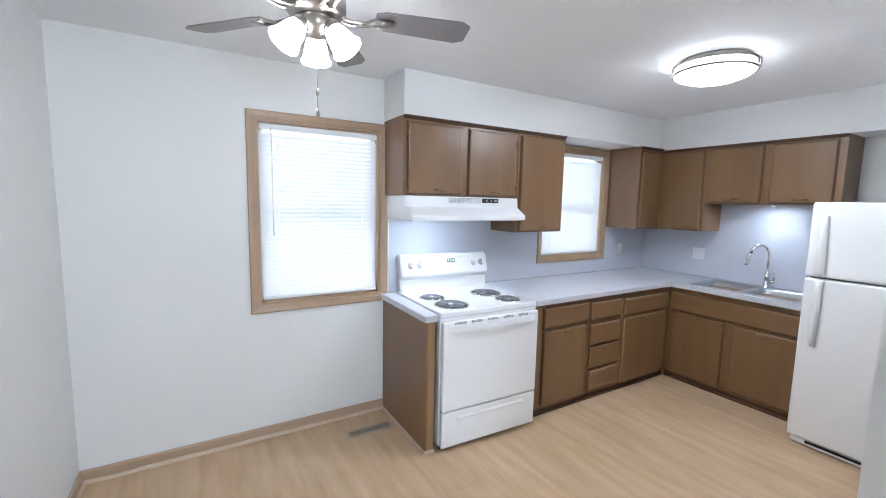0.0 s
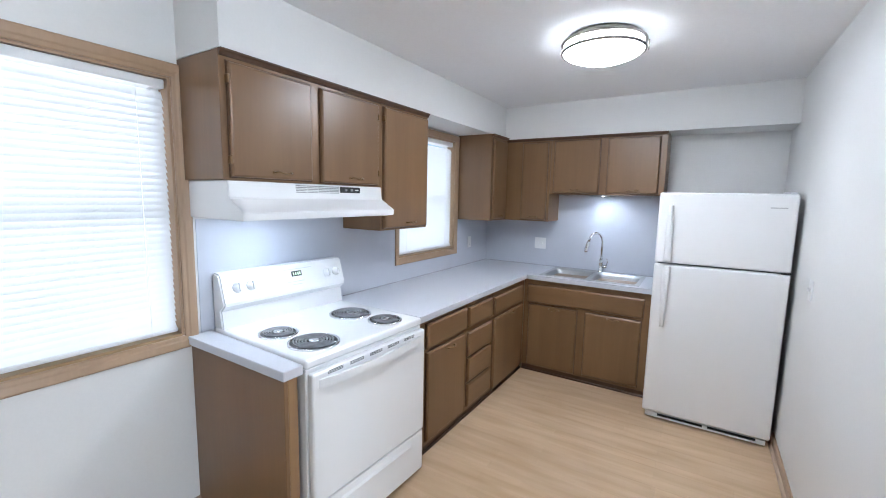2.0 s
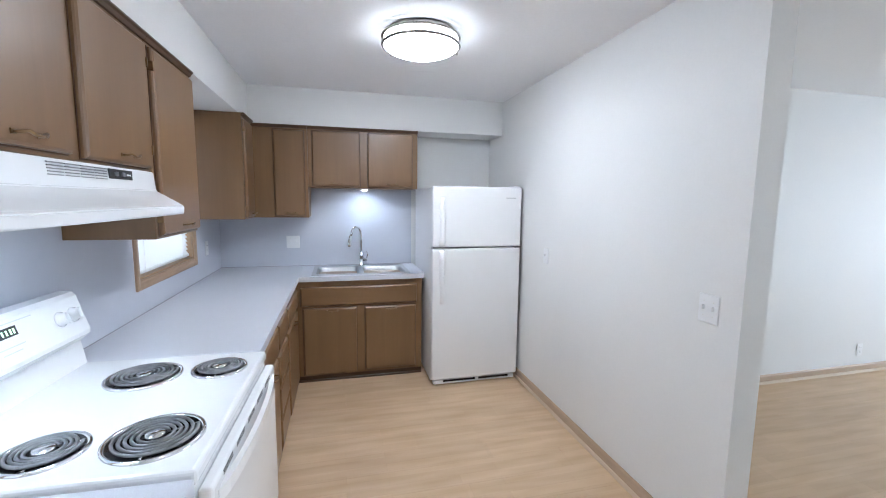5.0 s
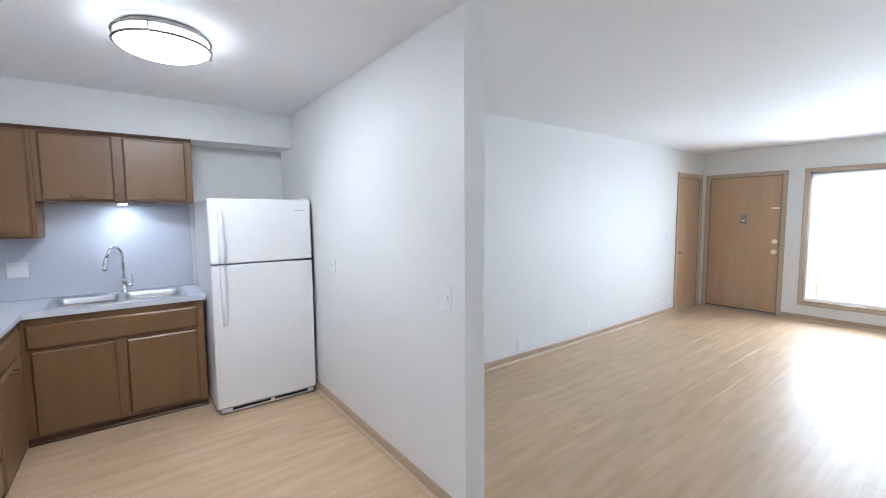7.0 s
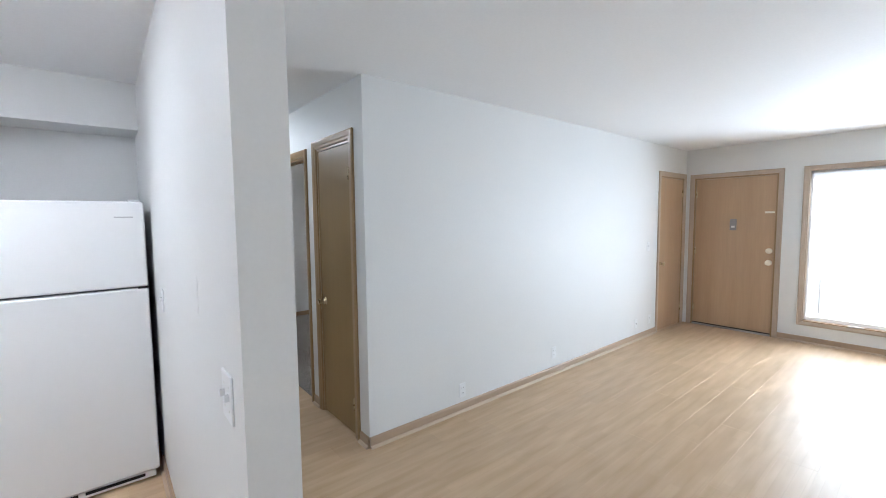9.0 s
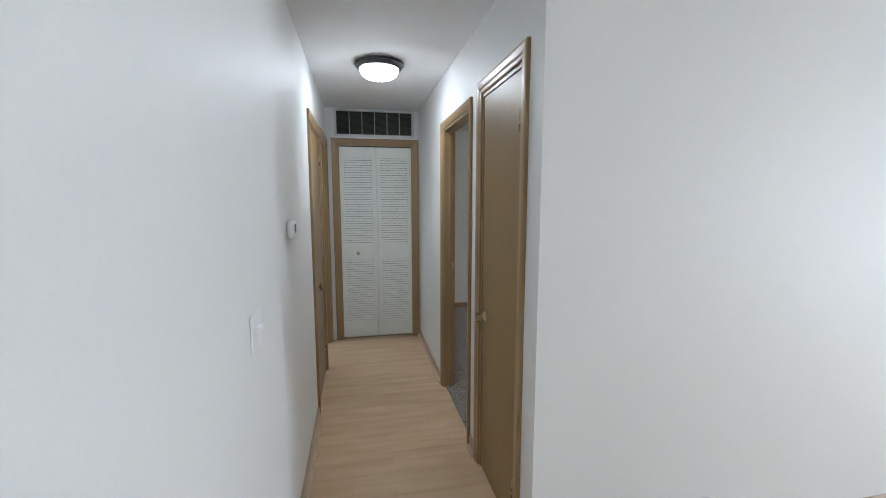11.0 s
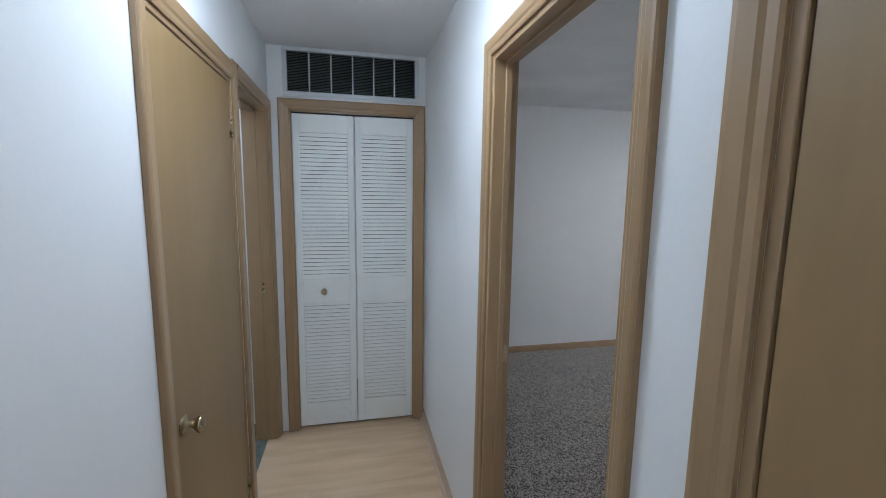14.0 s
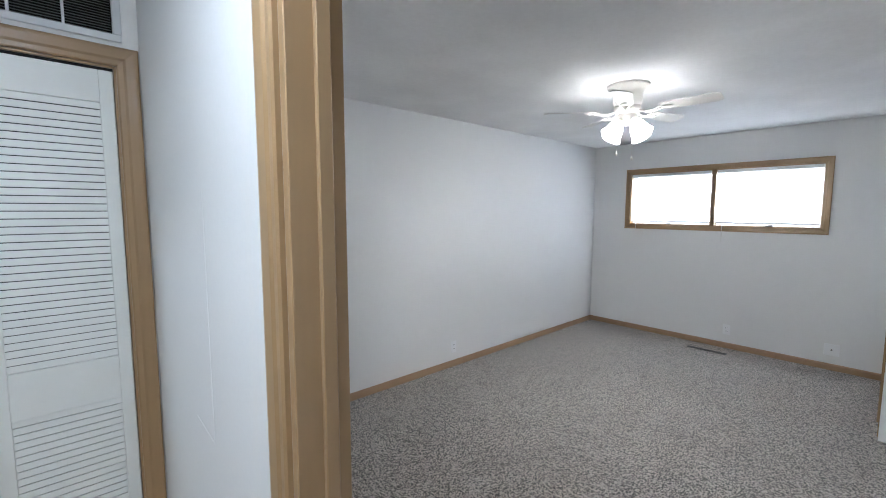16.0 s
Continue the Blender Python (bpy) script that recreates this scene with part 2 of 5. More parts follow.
lamp_fan = glow("lit_frosted_shade", (1.0, 0.98, 0.96), FAN_LAMP)
lamp_bed = glow("lit_bedroom_shade", (1.0, 0.93, 0.84), BED_LAMP)
lamp_side = glow("lit_drum_side", (0.97, 0.985, 1.0), 16.0)
bulb_fan = glow("lit_bulb", (1.0, 0.98, 0.96), 70.0)
bulb_bed = glow("lit_warm_bulb", (1.0, 0.94, 0.86), 300.0)
lamp_hall = glow("lit_hall_bowl", (0.90, 0.96, 1.0), HALL_LAMP)
lamp_hall_rim = glow("lit_hall_bowl_rim", (0.90, 0.96, 1.0), 9.0)
lamp_sink = glow("lit_strip", (0.82, 0.90, 1.0), SINK_LAMP)
daylight = glow("bright_daylight", (0.97, 0.985, 1.0), DAYLIGHT)
daylight_west = glow("bright_shaded_daylight", (0.95, 0.98, 1.0), 0.95)


def laminate():
    m = mat("laminate_floor", (0.645, 0.475, 0.312), 0.42, dark=(0.51, 0.35, 0.20), scale=16, stretch=(0.16, 1, 1), spread=0.04, rough_vary=0.03, soft=True)
    nt = m.node_tree
    N, L = nt.nodes, nt.links
    p = N["Principled BSDF"]
    p.inputs["Specular IOR Level"].default_value = 0.45
    src = p.inputs["Base Color"].links[0].from_socket
    br = N.new("ShaderNodeTexBrick")
    br.inputs["Color1"].default_value = (1.0, 1.0, 1.0, 1)
    br.inputs["Color2"].default_value = (0.93, 0.915, 0.90, 1)
    br.inputs["Mortar"].default_value = (0.86, 0.84, 0.82, 1)
    br.inputs["Scale"].default_value = 1
    br.inputs["Mortar Size"].default_value = 0.0008
    br.inputs["Brick Width"].default_value = 0.62
    br.inputs["Row Height"].default_value = 0.0633
    br.offset, br.offset_frequency = 0.37, 2
    geo = N.new("ShaderNodeNewGeometry")
    L.new(geo.outputs["Position"], br.inputs["Vector"])
    mx = N.new("ShaderNodeMixRGB")
    mx.blend_type = "MULTIPLY"
    mx.inputs[0].default_value = 1
    L.new(src, mx.inputs[1])
    L.new(br.outputs["Color"], mx.inputs[2])
    L.new(mx.outputs[0], p.inputs["Base Color"])
    return m


def carpet():
    m = mat("carpet_pile", (0.285, 0.265, 0.243), 0.95, dark=(0.25, 0.232, 0.212), scale=3.2, spread=0.0, bump=1.0, bump_scale=110, rough_vary=0.02)
    nt = m.node_tree
    N, L = nt.nodes, nt.links
    p = N["Principled BSDF"]
    p.inputs["Sheen Weight"].default_value = 0.25
    src = p.inputs["Base Color"].links[0].from_socket
    geo = N.new("ShaderNodeNewGeometry")
    no = N.new("ShaderNodeTexNoise")
    no.inputs["Scale"].default_value = 118
    no.inputs["Detail"].default_value = 2
    no.inputs["Roughness"].default_value = 0.75
    L.new(geo.outputs["Position"], no.inputs["Vector"])
    cr = N.new("ShaderNodeValToRGB")
    cr.color_ramp.elements[0].position, cr.color_ramp.elements[0].color = 0.44, (0.07, 0.066, 0.062, 1)
    cr.color_ramp.elements[1].position, cr.color_ramp.elements[1].color = 0.55, (1.62, 1.57, 1.50, 1)
    L.new(no.outputs["Fac"], cr.inputs[0])
    mx = N.new("ShaderNodeMixRGB")
    mx.blend_type = "MULTIPLY"
    mx.inputs[0].default_value = 1
    L.new(src, mx.inputs[1])
    L.new(cr.outputs[0], mx.inputs[2])
    L.new(mx.outputs[0], p.inputs["Base Color"])
    return m


def thin(name, colour, see_through, through_share):
    """Thin white slat or cloth that lets light through."""
    m = bpy.data.materials.new(name)
    m.use_nodes = True
    nt = m.node_tree
    N, L = nt.nodes, nt.links
    out = N["Material Output"]
    N.remove(N["Principled BSDF"])
    df = N.new("ShaderNodeBsdfDiffuse")
    tl = N.new("ShaderNodeBsdfTranslucent")
    tp = N.new("ShaderNodeBsdfTransparent")
    for n in (df, tl):
        n.inputs[0].default_value = (*colour, 1)
    a = N.new("ShaderNodeMixShader")
    a.inputs[0].default_value = through_share
    L.new(df.outputs[0], a.inputs[1])
    L.new(tl.outputs[0], a.inputs[2])
    b = N.new("ShaderNodeMixShader")
    b.inputs[0].default_value = see_through
    L.new(a.outputs[0], b.inputs[1])
    L.new(tp.outputs[0], b.inputs[2])
    L.new(b.outputs[0], out.inputs[0])
    return m


def glass():
    m = bpy.data.materials.new("window_glass")
    m.use_nodes = True
    p = m.node_tree.nodes["Principled BSDF"]
    p.inputs["Base Color"].default_value = (0.97, 0.99, 0.98, 1)
    p.inputs["Roughness"].default_value = 0.02
    p.inputs["Transmission Weight"].default_value = 1.0
    p.inputs["IOR"].default_value = 1.45
    return m


laminate_mat, carpet_mat = laminate(), carpet()
slat_mat = thin("blind_slat", (0.86, 0.88, 0.90), 0.0, 0.30)
shade_mat = thin("sheer_shade", (0.93, 0.94, 0.95), 0.04, 0.75)
glass_mat = glass()
bath_tile = mat("bath_floor_tile", (0.16, 0.19, 0.17), 0.35, dark=(0.07, 0.085, 0.075), scale=14, grain=0.3, grain_scale=60, spread=0.0)

# ---------------------------------------------------------------- plan
XW, YS, YK = -2.53, -0.25, 4.72          # west wall, dining south wall, sink wall
XP0, XP1, YP = 0.02, 0.143, 1.87         # wall between kitchen and hall, its free end
XH, YN, XE = 1.108, 3.285, 6.26           # hall east wall, living north wall, living east wall
YHE = 6.38                               # hall end wall
XB0, XBE, YBN = 1.195, 6.372, 7.40        # bedroom
YBS, YBC, XBC = 4.14, 4.48, 4.90
YL = -1.35                               # living south wall
T = 0.14


def tidy(bm):
    """Welds boxes that touch and drops the faces between them."""
    bmesh.ops.remove_doubles(bm, verts=bm.verts[:], dist=1e-5)
    seen = {}
    for f in bm.faces[:]:
        seen.setdefault(tuple(round(c, 4) for c in f.calc_center_median()) + (round(f.calc_area(), 4),), []).append(f)
    bmesh.ops.delete(bm, geom=[f for fs in seen.values() if len(fs) > 1 for f in fs], context="FACES_ONLY")


def wall(name, axis, plane0, plane1, a0, a1, openings=(), z1=CEIL, z0=0.0, material=None):
    """A wall between two planes, running from a0 to a1 along y (axis x) or x (axis y), with openings (a, b, low, high)."""
    bm = BM()
    cuts = sorted({a0, a1, *[v for o in openings for v in o[:2]]})
    for p, q in zip(cuts, cuts[1:]):
        spans = [(z0, z1)]
        for a, b, lo, hi in openings:
            if a <= p + 1e-6 and b >= q - 1e-6:
                spans = [s for u, v in spans for s in ((u, min(v, lo)), (max(u, hi), v)) if s[1] - s[0] > 1e-4]
        for u, v in spans:
            box(bm, *((plane0, plane1, p, q) if axis == "x" else (p, q, plane0, plane1)), u, v)
    tidy(bm)
    return structure(name, bm, material or wall_paint, "pale grey painted plaster wall")


W1 = (0.702, 1.525, 0.915, 2.085)
W2 = (3.148, 3.995, 1.095, 2.105)
WL = (-0.26, 1.955, 0.255, 2.065)
WB = (5.005, 6.895, 1.395, 2.045)
wall("wall_west", "x", XW - T, XW, YS - T, YK + T, [W1, W2])
wall("wall_south_dining", "y", YS - T, YS, XW, -0.30)
wall("wall_return", "x", -0.30 - T, -0.30, YL, YS - T)
wall("wall_south_living", "y", YL - T, YL, -0.30 - T, XE + T)
wall("wall_east_living", "x", XE, XE + T, YL, YN, [WL, (2.235, 3.172, 0.0, 2.052)])
wall("wall_north_living", "y", YN, YN + 0.12, XH, XE + T, [(5.435, 6.172, 0.0, 2.06)])
wall("wall_sink", "y", YK, YK + T, XW, XP0)
wall("wall_partition", "x", XP0, XP1, YP, YHE, [(4.822, 5.575, 0.0, 2.052), (5.635, 6.315, 0.0, 2.075)])
wall("wall_hall_east", "x", XH, XB0, YN + 0.12, YBN, [(3.475, 4.02, 0.0, 2.075), (4.266, 5.037, 0.0, 2.055)])
wall("wall_hall_end", "y", YHE, YHE + 0.12, XP0, XH, [(0.265, 1.037, 0.0, 2.085), (0.25, 1.045, 2.195, 2.442)])
wall("wall_bedroom_north", "y", YBN, YBN + T, XB0, XBE + T)
wall("wall_bedroom_east", "x", XBE, XBE + T, YBC, YBN, [WB])
wall("wall_bedroom_south", "y", YBS - 0.12, YBS, XB0, XBC)
wall("wall_bedroom_closet", "y", YBC - 0.12, YBC, XBC, XBE + T)
wall("wall_bedroom_jog", "x", XBC, XBC + 0.12, YBS - 0.12, YBC - 0.12)
wall("wall_bath_west", "x", -1.62, -1.5, YK + T, 7.3)
wall("wall_bath_north", "y", 7.2, 7.3, -1.5, XP0)
wall("wall_bath_south", "y", 5.585, 5.64, -1.5, XP0)
wall("wall_bath_east", "x", XP0 - 0.08, XP0, YHE + 0.12, 7.2)
wall("wall_closet_back", "y", 7.1, 7.2, XP0, XH)


def slab(name, rects, z0, z1, material, label):
    bm = BM()
    for x0, x1, y0, y1 in rects:
        box(bm, x0, x1, y0, y1, z0, z1)
    return structure(name, bm, material, label)


slab("ceiling", [(XW - T, XE + T, YL - T, YN + 0.06), (XW - T, XP1, YN + 0.06, 7.3), (XP1, XH + 0.06, YN + 0.06, 7.3)], CEIL, CEIL + 0.12, ceiling_paint, "white painted flat ceiling")
slab("ceiling_bedroom", [(XH + 0.06, XBE + T, YN + 0.06, YBN + T)], BED_CEIL, CEIL + 0.12, ceiling_swirl, "white hand-textured bedroom ceiling")
slab("carpet_floor", [(XH + 0.02, XBE + T, YBS - 0.12, YBN + T)], -0.10, 0.012, carpet_mat, "grey flecked cut-pile carpet")
slab("bath_floor", [(-1.6, XP0 + 0.06, 5.6, 7.3)], -0.10, 0.003, bath_tile, "dark green mottled bathroom floor")
slab("closet_floor", [(XP0, XH, YHE + 0.02, 7.2), (-1.5, XP0 + 0.06, YK + T, 5.6), (XH + 0.02, XE + T, YN + 0.02, YBS - 0.12)], -0.10, -0.002, laminate_mat, "pale laminate floor inside the closets")
ground = slab("ground", [(-400, 400, -400, 400)], -0.9, -0.8, snow_ground, "pale flat ground outside")

# bulkhead over the cabinets
bm = BM()
box(bm, XW, -2.195, 1.557, YK, 2.168, CEIL)
box(bm, -2.195, XP0, 4.39, YK, 2.150, CEIL)
structure("bulkhead", bm, wall_paint, "pale grey boxed bulkhead above the kitchen cabinets")


# ---------------------------------------------------------------- trim
def baseboard(axis, plane, side, a0, a1, name="baseboard", h=0.075, shoe=True, mx=None):
    """Board with a rounded top, and a quarter-round shoe, on the plane's side (+1 or -1)."""
    t, bm = 0.012 * side, BM()
    prof = [(plane, 0), (plane + t, 0), (plane + t, h - 0.012), (plane + t * 0.5, h), (plane, h)]
    prism(bm, prof, "y" if axis == "x" else "x", a0, a1)
    ob = structure(name, bm, mx or (base_y if axis == "x" else base_x), "light brown wooden baseboard")
    if shoe:
        bm = BM()
        s = 0.016 * side
        prism(bm, [(plane + t, 0), (plane + t + s, 0), (plane + t + s * 0.85, 0.010), (plane + t + s * 0.5, 0.017), (plane + t, 0.019)], "y" if axis == "x" else "x", a0, a1)
        part("shoe_moulding", bm, shoe_x, ob)
    return ob


baseboard("x", XW, 1, YS, 1.56)
baseboard("y", YS, 1, XW, -0.30)
baseboard("x", XP0, -1, YP, 3.95)
baseboard("y", YP, -1, XP0, XP1)
baseboard("x", XP1, 1, YP, 4.752)
baseboard("y", YN, -1, XH + 0.001, 5.372)
baseboard("x", XH, -1, YN, 3.405)
baseboard("x", XH, -1, 4.088, 4.200)
baseboard("x", XH, -1, 5.103, YHE)
baseboard("x", XE, -1, YL, 2.19)
bed_y = wood("bedroom_base_y", (0.36, 0.235, 0.135), (0.30, 0.19, 0.105), 0.4, "y")
bed_x = wood("bedroom_base_x", (0.36, 0.235, 0.135), (0.30, 0.19, 0.105), 0.4, "x")
baseboard("y", YBN, -1, XB0, XBE, shoe=False, h=0.075, mx=bed_x)
baseboard("x", XBE, -1, YBC, YBN, shoe=False, h=0.075, mx=bed_y)
baseboard("y", YBC, 1, 5.322, XBE, shoe=False, h=0.075, mx=bed_x)
baseboard("x", XB0, 1, 5.10, YBN, shoe=False, h=0.075, mx=bed_y)


def casing_profile(w):
    """Across the board (0 inner edge to w outer edge), and its thickness."""
    return [(0, 0), (0, 0.008), (0.006, 0.011), (w * 0.30, 0.012), (w * 0.42, 0.016), (w * 0.8, 0.019), (w * 0.93, 0.018), (w, 0.014), (w, 0)]


def casing(parent, axis, plane, side, a0, a1, z0, z1, w=0.065, sill=False, left=True, right=True, mz=None, ml=None, names=("casing_side", "casing_head", "casing_sill")):
    """Mitred moulding round an opening on a wall face."""
    prof = casing_profile(w)
    mz, ml = mz or trim_z, ml or (trim_y if axis == "x" else trim_x)

    def put(a, z, d):
        return (plane + side * d, a, z) if axis == "x" else (a, plane + side * d, z)

    def strip(name, ends, m):
        bm = BM()
        rings = [[bm.verts.new(put(*f(u), d)) for u, d in prof] for f in ends]
        k = len(prof)
        for i in range(k):
            bm.faces.new((rings[0][i], rings[0][(i + 1) % k], rings[1][(i + 1) % k], rings[1][i]))
        bm.faces.new(rings[0][::-1])
        bm.faces.new(rings[1])
        bmesh.ops.recalc_face_normals(bm, faces=bm.faces[:])
        return part(name, bm, m, parent)

    lw, rw = (1 if left else 0), (1 if right else 0)
    low = (lambda u: z0 - u) if sill else (lambda u: z0)
    if left:
        strip(names[0], [lambda u: (a0 - u, low(u)), lambda u: (a0 - u, z1 + u)], mz)
    if right:
        strip(names[0], [lambda u: (a1 + u, low(u)), lambda u: (a1 + u, z1 + u)], mz)
    strip(names[1], [lambda u: (a0 - u * lw, z1 + u), lambda u: (a1 + u * rw, z1 + u)], ml)
    if sill:
        strip(names[2], [lambda u: (a0 - u, z0 - u), lambda u: (a1 + u, z0 - u)], ml)


def jambs(parent, axis, p0, p1, a0, a1, z0, z1, t=0.018, stop=None, m=None):
    """Lining of an opening through a wall between the planes p0 and p1, with a door stop at the plane stop."""
    mz, ml = m or trim_z, m or (trim_y if axis == "x" else trim_x)

    def b(lo, hi, u, v, s, e):
        bm = BM()
        box(bm, *((lo, hi, u, v) if axis == "x" else (u, v, lo, hi)), s, e, 0.0015)
        return bm
    part("jamb", b(p0, p1, a0 - 0.001, a0 + t, z0, z1), mz, parent)
    part("jamb", b(p0, p1, a1 - t, a1 + 0.001, z0, z1), mz, parent)
    part("head_jamb", b(p0, p1, a0 + t, a1 - t, z1 - t, z1 + 0.001), ml, parent)
    if stop is not None:
        s0, s1 = stop
        part("door_stop", b(s0, s1, a0 + t, a0 + t + 0.011, z0, z1 - t), mz, parent)
        part("door_stop", b(s0, s1, a1 - t - 0.011, a1 - t, z0, z1 - t), mz, parent)
        part("door_stop", b(s0, s1, a0 + t + 0.011, a1 - t - 0.011, z1 - t - 0.011, z1 - t), ml, parent)


def knob(parent, axis, plane, side, a, z, material, rose=0.030, length=0.055):
    turn = {("x", 1): Matrix.Rotation(radians(90), 3, "Y"), ("x", -1): Matrix.Rotation(radians(-90), 3, "Y"),
            ("y", 1): Matrix.Rotation(radians(-90), 3, "X"), ("y", -1): Matrix.Rotation(radians(90), 3, "X")}[(axis, side)]
    c = (plane, a, z) if axis == "x" else (a, plane, z)
    bm = lathe(BM(), [(0, 0), (rose, 0), (rose, 0.004), (rose * 0.8, 0.008), (0.011, 0.011), (0.010, length * 0.45), (0.017, length * 0.55), (0.026, length * 0.8),
                      (0.027, length * 0.95), (0.022, length), (0, length * 0.97)], c, 20, turn)
    return part("door_knob", bm, material, parent, "worn brass round knob")


def hinge(parent, axis, plane, side, a, z, material, h=0.09):
    c = (plane + side * 0.006, a, z - h / 2) if axis == "x" else (a, plane + side * 0.006, z - h / 2)
    bm = BM()
    for i in range(5):
        z0 = c[2] + i * h / 5
        tube(bm, [(c[0], c[1], z0 + 0.001), (c[0], c[1], z0 + h / 5 - 0.001)], 0.0065, 10)
    d = 0.014
    if axis == "x":
        box(bm, plane, plane + side * 0.0025, a - d, a + d, c[2], c[2] + h)
    else:
        box(bm, a - d, a + d, plane, plane + side * 0.0025, c[2], c[2] + h)
    part("hinge", bm, material, parent, "brass butt hinge")


def flush_door(name, axis, plane, side, p_back, a0, a1, z1, hinge_at, knob_at, label, w=0.065, left=True, right=True, group="", m=None, z0=0.012, trim=None):
    """A closed flush door in a wall: casing, lining and slab, seen on the plane's side."""
    mid = (plane, (a0 + a1) / 2, 0) if axis == "x" else ((a0 + a1) / 2, plane, 0)
    d = thing(name, mid, label, "door", group)
    casing(d, axis, plane, side, a0, a1, 0.0, z1, w, left=left, right=right, mz=trim, ml=trim)
    jambs(d, axis, plane, p_back, a0, a1, 0.0, z1)
    bm = BM()
    s0, s1 = plane - side * 0.004, plane - side * 0.040
    g = 0.021
    box(bm, *((s0, s1, a0 + g, a1 - g) if axis == "x" else (a0 + g, a1 - g, s0, s1)), z0, z1 - g, 0.002)
    sl = part("door_slab", bm, m or door_wood, d)
    knob(sl, axis, s0, side, knob_at, 0.905, brass)
    for z in (0.23, 1.85):
        hinge(sl, axis, s0, side, hinge_at, z, brass)
    return d


flush_door("closet_door", "x", XH, -1, XB0, 3.475, 4.02, 2.075, 3.493, 3.945, "honey-brown flush wooden closet door, shut, with brass knob")
flush_door("hall_closet_door", "x", XP1, 1, XP0, 4.822, 5.575, 2.052, 5.555, 4.895, "olive-brown flush wooden door, shut, with brass knob", right=False)
# trim wood paled so its colour carries the glare from the picture window
glare_trim = wood("glare_trim", (0.50, 0.40, 0.31), (0.45, 0.355, 0.27), 0.45, "z")
front_wood = wood("front_door_wood", (0.49, 0.33, 0.20), (0.44, 0.29, 0.17), 0.4, "z")
flush_door("coat_closet_door", "y", YN, -1, YN + 0.12, 5.435, 6.172, 2.06, 6.155, 5.50, "pale brown flush closet door beside the front door", w=0.06, m=front_wood, trim=glare_trim)

# bathroom doorway, shares one casing leg with the closet door beside it
bd = thing("bathroom_doorway", (XP1, 6.0, 0), "brown wooden door frame of the open bathroom doorway", "door frame")
casing(bd, "x", XP1, 1, 5.635, 6.315, 0.0, 2.075, 0.058, left=False)
jambs(bd, "x", XP0 - 0.012, XP1, 5.635, 6.315, 0.0, 2.075, stop=(XP0 + 0.03, XP0 + 0.065))
bm = BM()
box(bm, XP1, XP1 + 0.016, 5.576, 5.634, 0.0, 2.132, 0.004)
part("casing_side", bm, trim_z, bd)
bm = BM()
box(bm, XP1 - 0.07, XP1 - 0.045, 6.2955, 6.2975, 0.96, 1.03)
part("strike_plate", bm, brass, bd, "small brass strike plate")

# bedroom doorway
bd = thing("bedroom_doorway", (XH, 4.6, 0), "honey-brown wooden door frame of the open bedroom doorway", "door frame")
casing(bd, "x", XH, -1, 4.266, 5.037, 0.0, 2.055, 0.052)
jambs(bd, "x", XH, XB0, 4.266, 5.037, 0.0, 2.055, stop=(XH + 0.040, XH + 0.062))
bm = BM()
box(bm, XH + 0.064, XH + 0.079, 5.0155, 5.0195, 0.965, 1.035)
box(bm, XH + 0.068, XH + 0.075, 5.0145, 5.016, 0.985, 1.015)
part("strike_plate", bm, brass, bd, "brass strike plate on the jamb")

# bedroom closet frame
bd = thing("closet_frame", (5.25, YBC, 0), "dark brown wooden closet door frame", "door frame")
bm = BM()
box(bm, 5.255, 5.32, YBC, YBC + 0.018, 0, 2.09, 0.004)
part("casing_side", bm, trim_z, bd)
bm = BM()
box(bm, 4.96, 5.253, YBC, YBC + 0.006, 0, 2.03, 0.002)
part("door_slab", bm, door_wood, bd)

# front door
fd = thing("front_door", (XE, 2.7, 0), "tan flush wooden front door, shut, with brass locks", "door")
casing(fd, "x", XE, -1, 2.235, 3.172, 0.0, 2.052, 0.055, mz=glare_trim, ml=glare_trim)
jambs(fd, "x", XE, XE + T, 2.235, 3.172, 0.0, 2.052)
bm = BM()
box(bm, XE + 0.012, XE + 0.056, 2.256, 3.151, 0.035, 2.032, 0.002)
sl = part("door_slab", bm, front_wood, fd)
knob(sl, "x", XE + 0.012, -1, 2.305, 0.935, glint_brass, 0.036)
bm = lathe(BM(), [(0, 0), (0.036, 0), (0.036, 0.010), (0.028, 0.018), (0, 0.02)], (XE + 0.012, 2.303, 1.085), 20, Matrix.Rotation(radians(-90), 3, "Y"))
part("deadbolt", bm, glint_brass, sl, "brass deadbolt rose")
bm = BM()
box(bm, XE - 0.006, XE + 0.012, 2.66, 2.735, 1.34, 1.49, 0.006, 2)
part("door_knocker", bm, viewer_grey, sl, "grey metal door viewer plate")
bm = BM()
box(bm, XE - 0.009, XE - 0.005, 2.678, 2.717, 1.375, 1.40, 0.002)
part("name_slot", bm, plastic_cream, sl)
bm = BM()
box(bm, XE + 0.003, XE + 0.012, 2.262, 2.36, 1.56, 1.585, 0.003)
part("chain_track", bm, glint_brass, sl, "brass chain track")
for z in (0.25, 1.05, 1.83):
    hinge(sl, "x", XE + 0.012, -1, 3.147, z, brass)
bm = BM()
box(bm, XE - 0.01, XE + T, 2.253, 3.154, 0.0, 0.022, 0.004)
part("threshold", bm, alu, fd, "aluminium threshold strip")
bm = BM()
box(bm, XE + 0.006, XE + 0.05, 2.256, 3.151, 0.022, 0.035)
part("door_sweep", bm, black, fd, "black rubber door sweep")


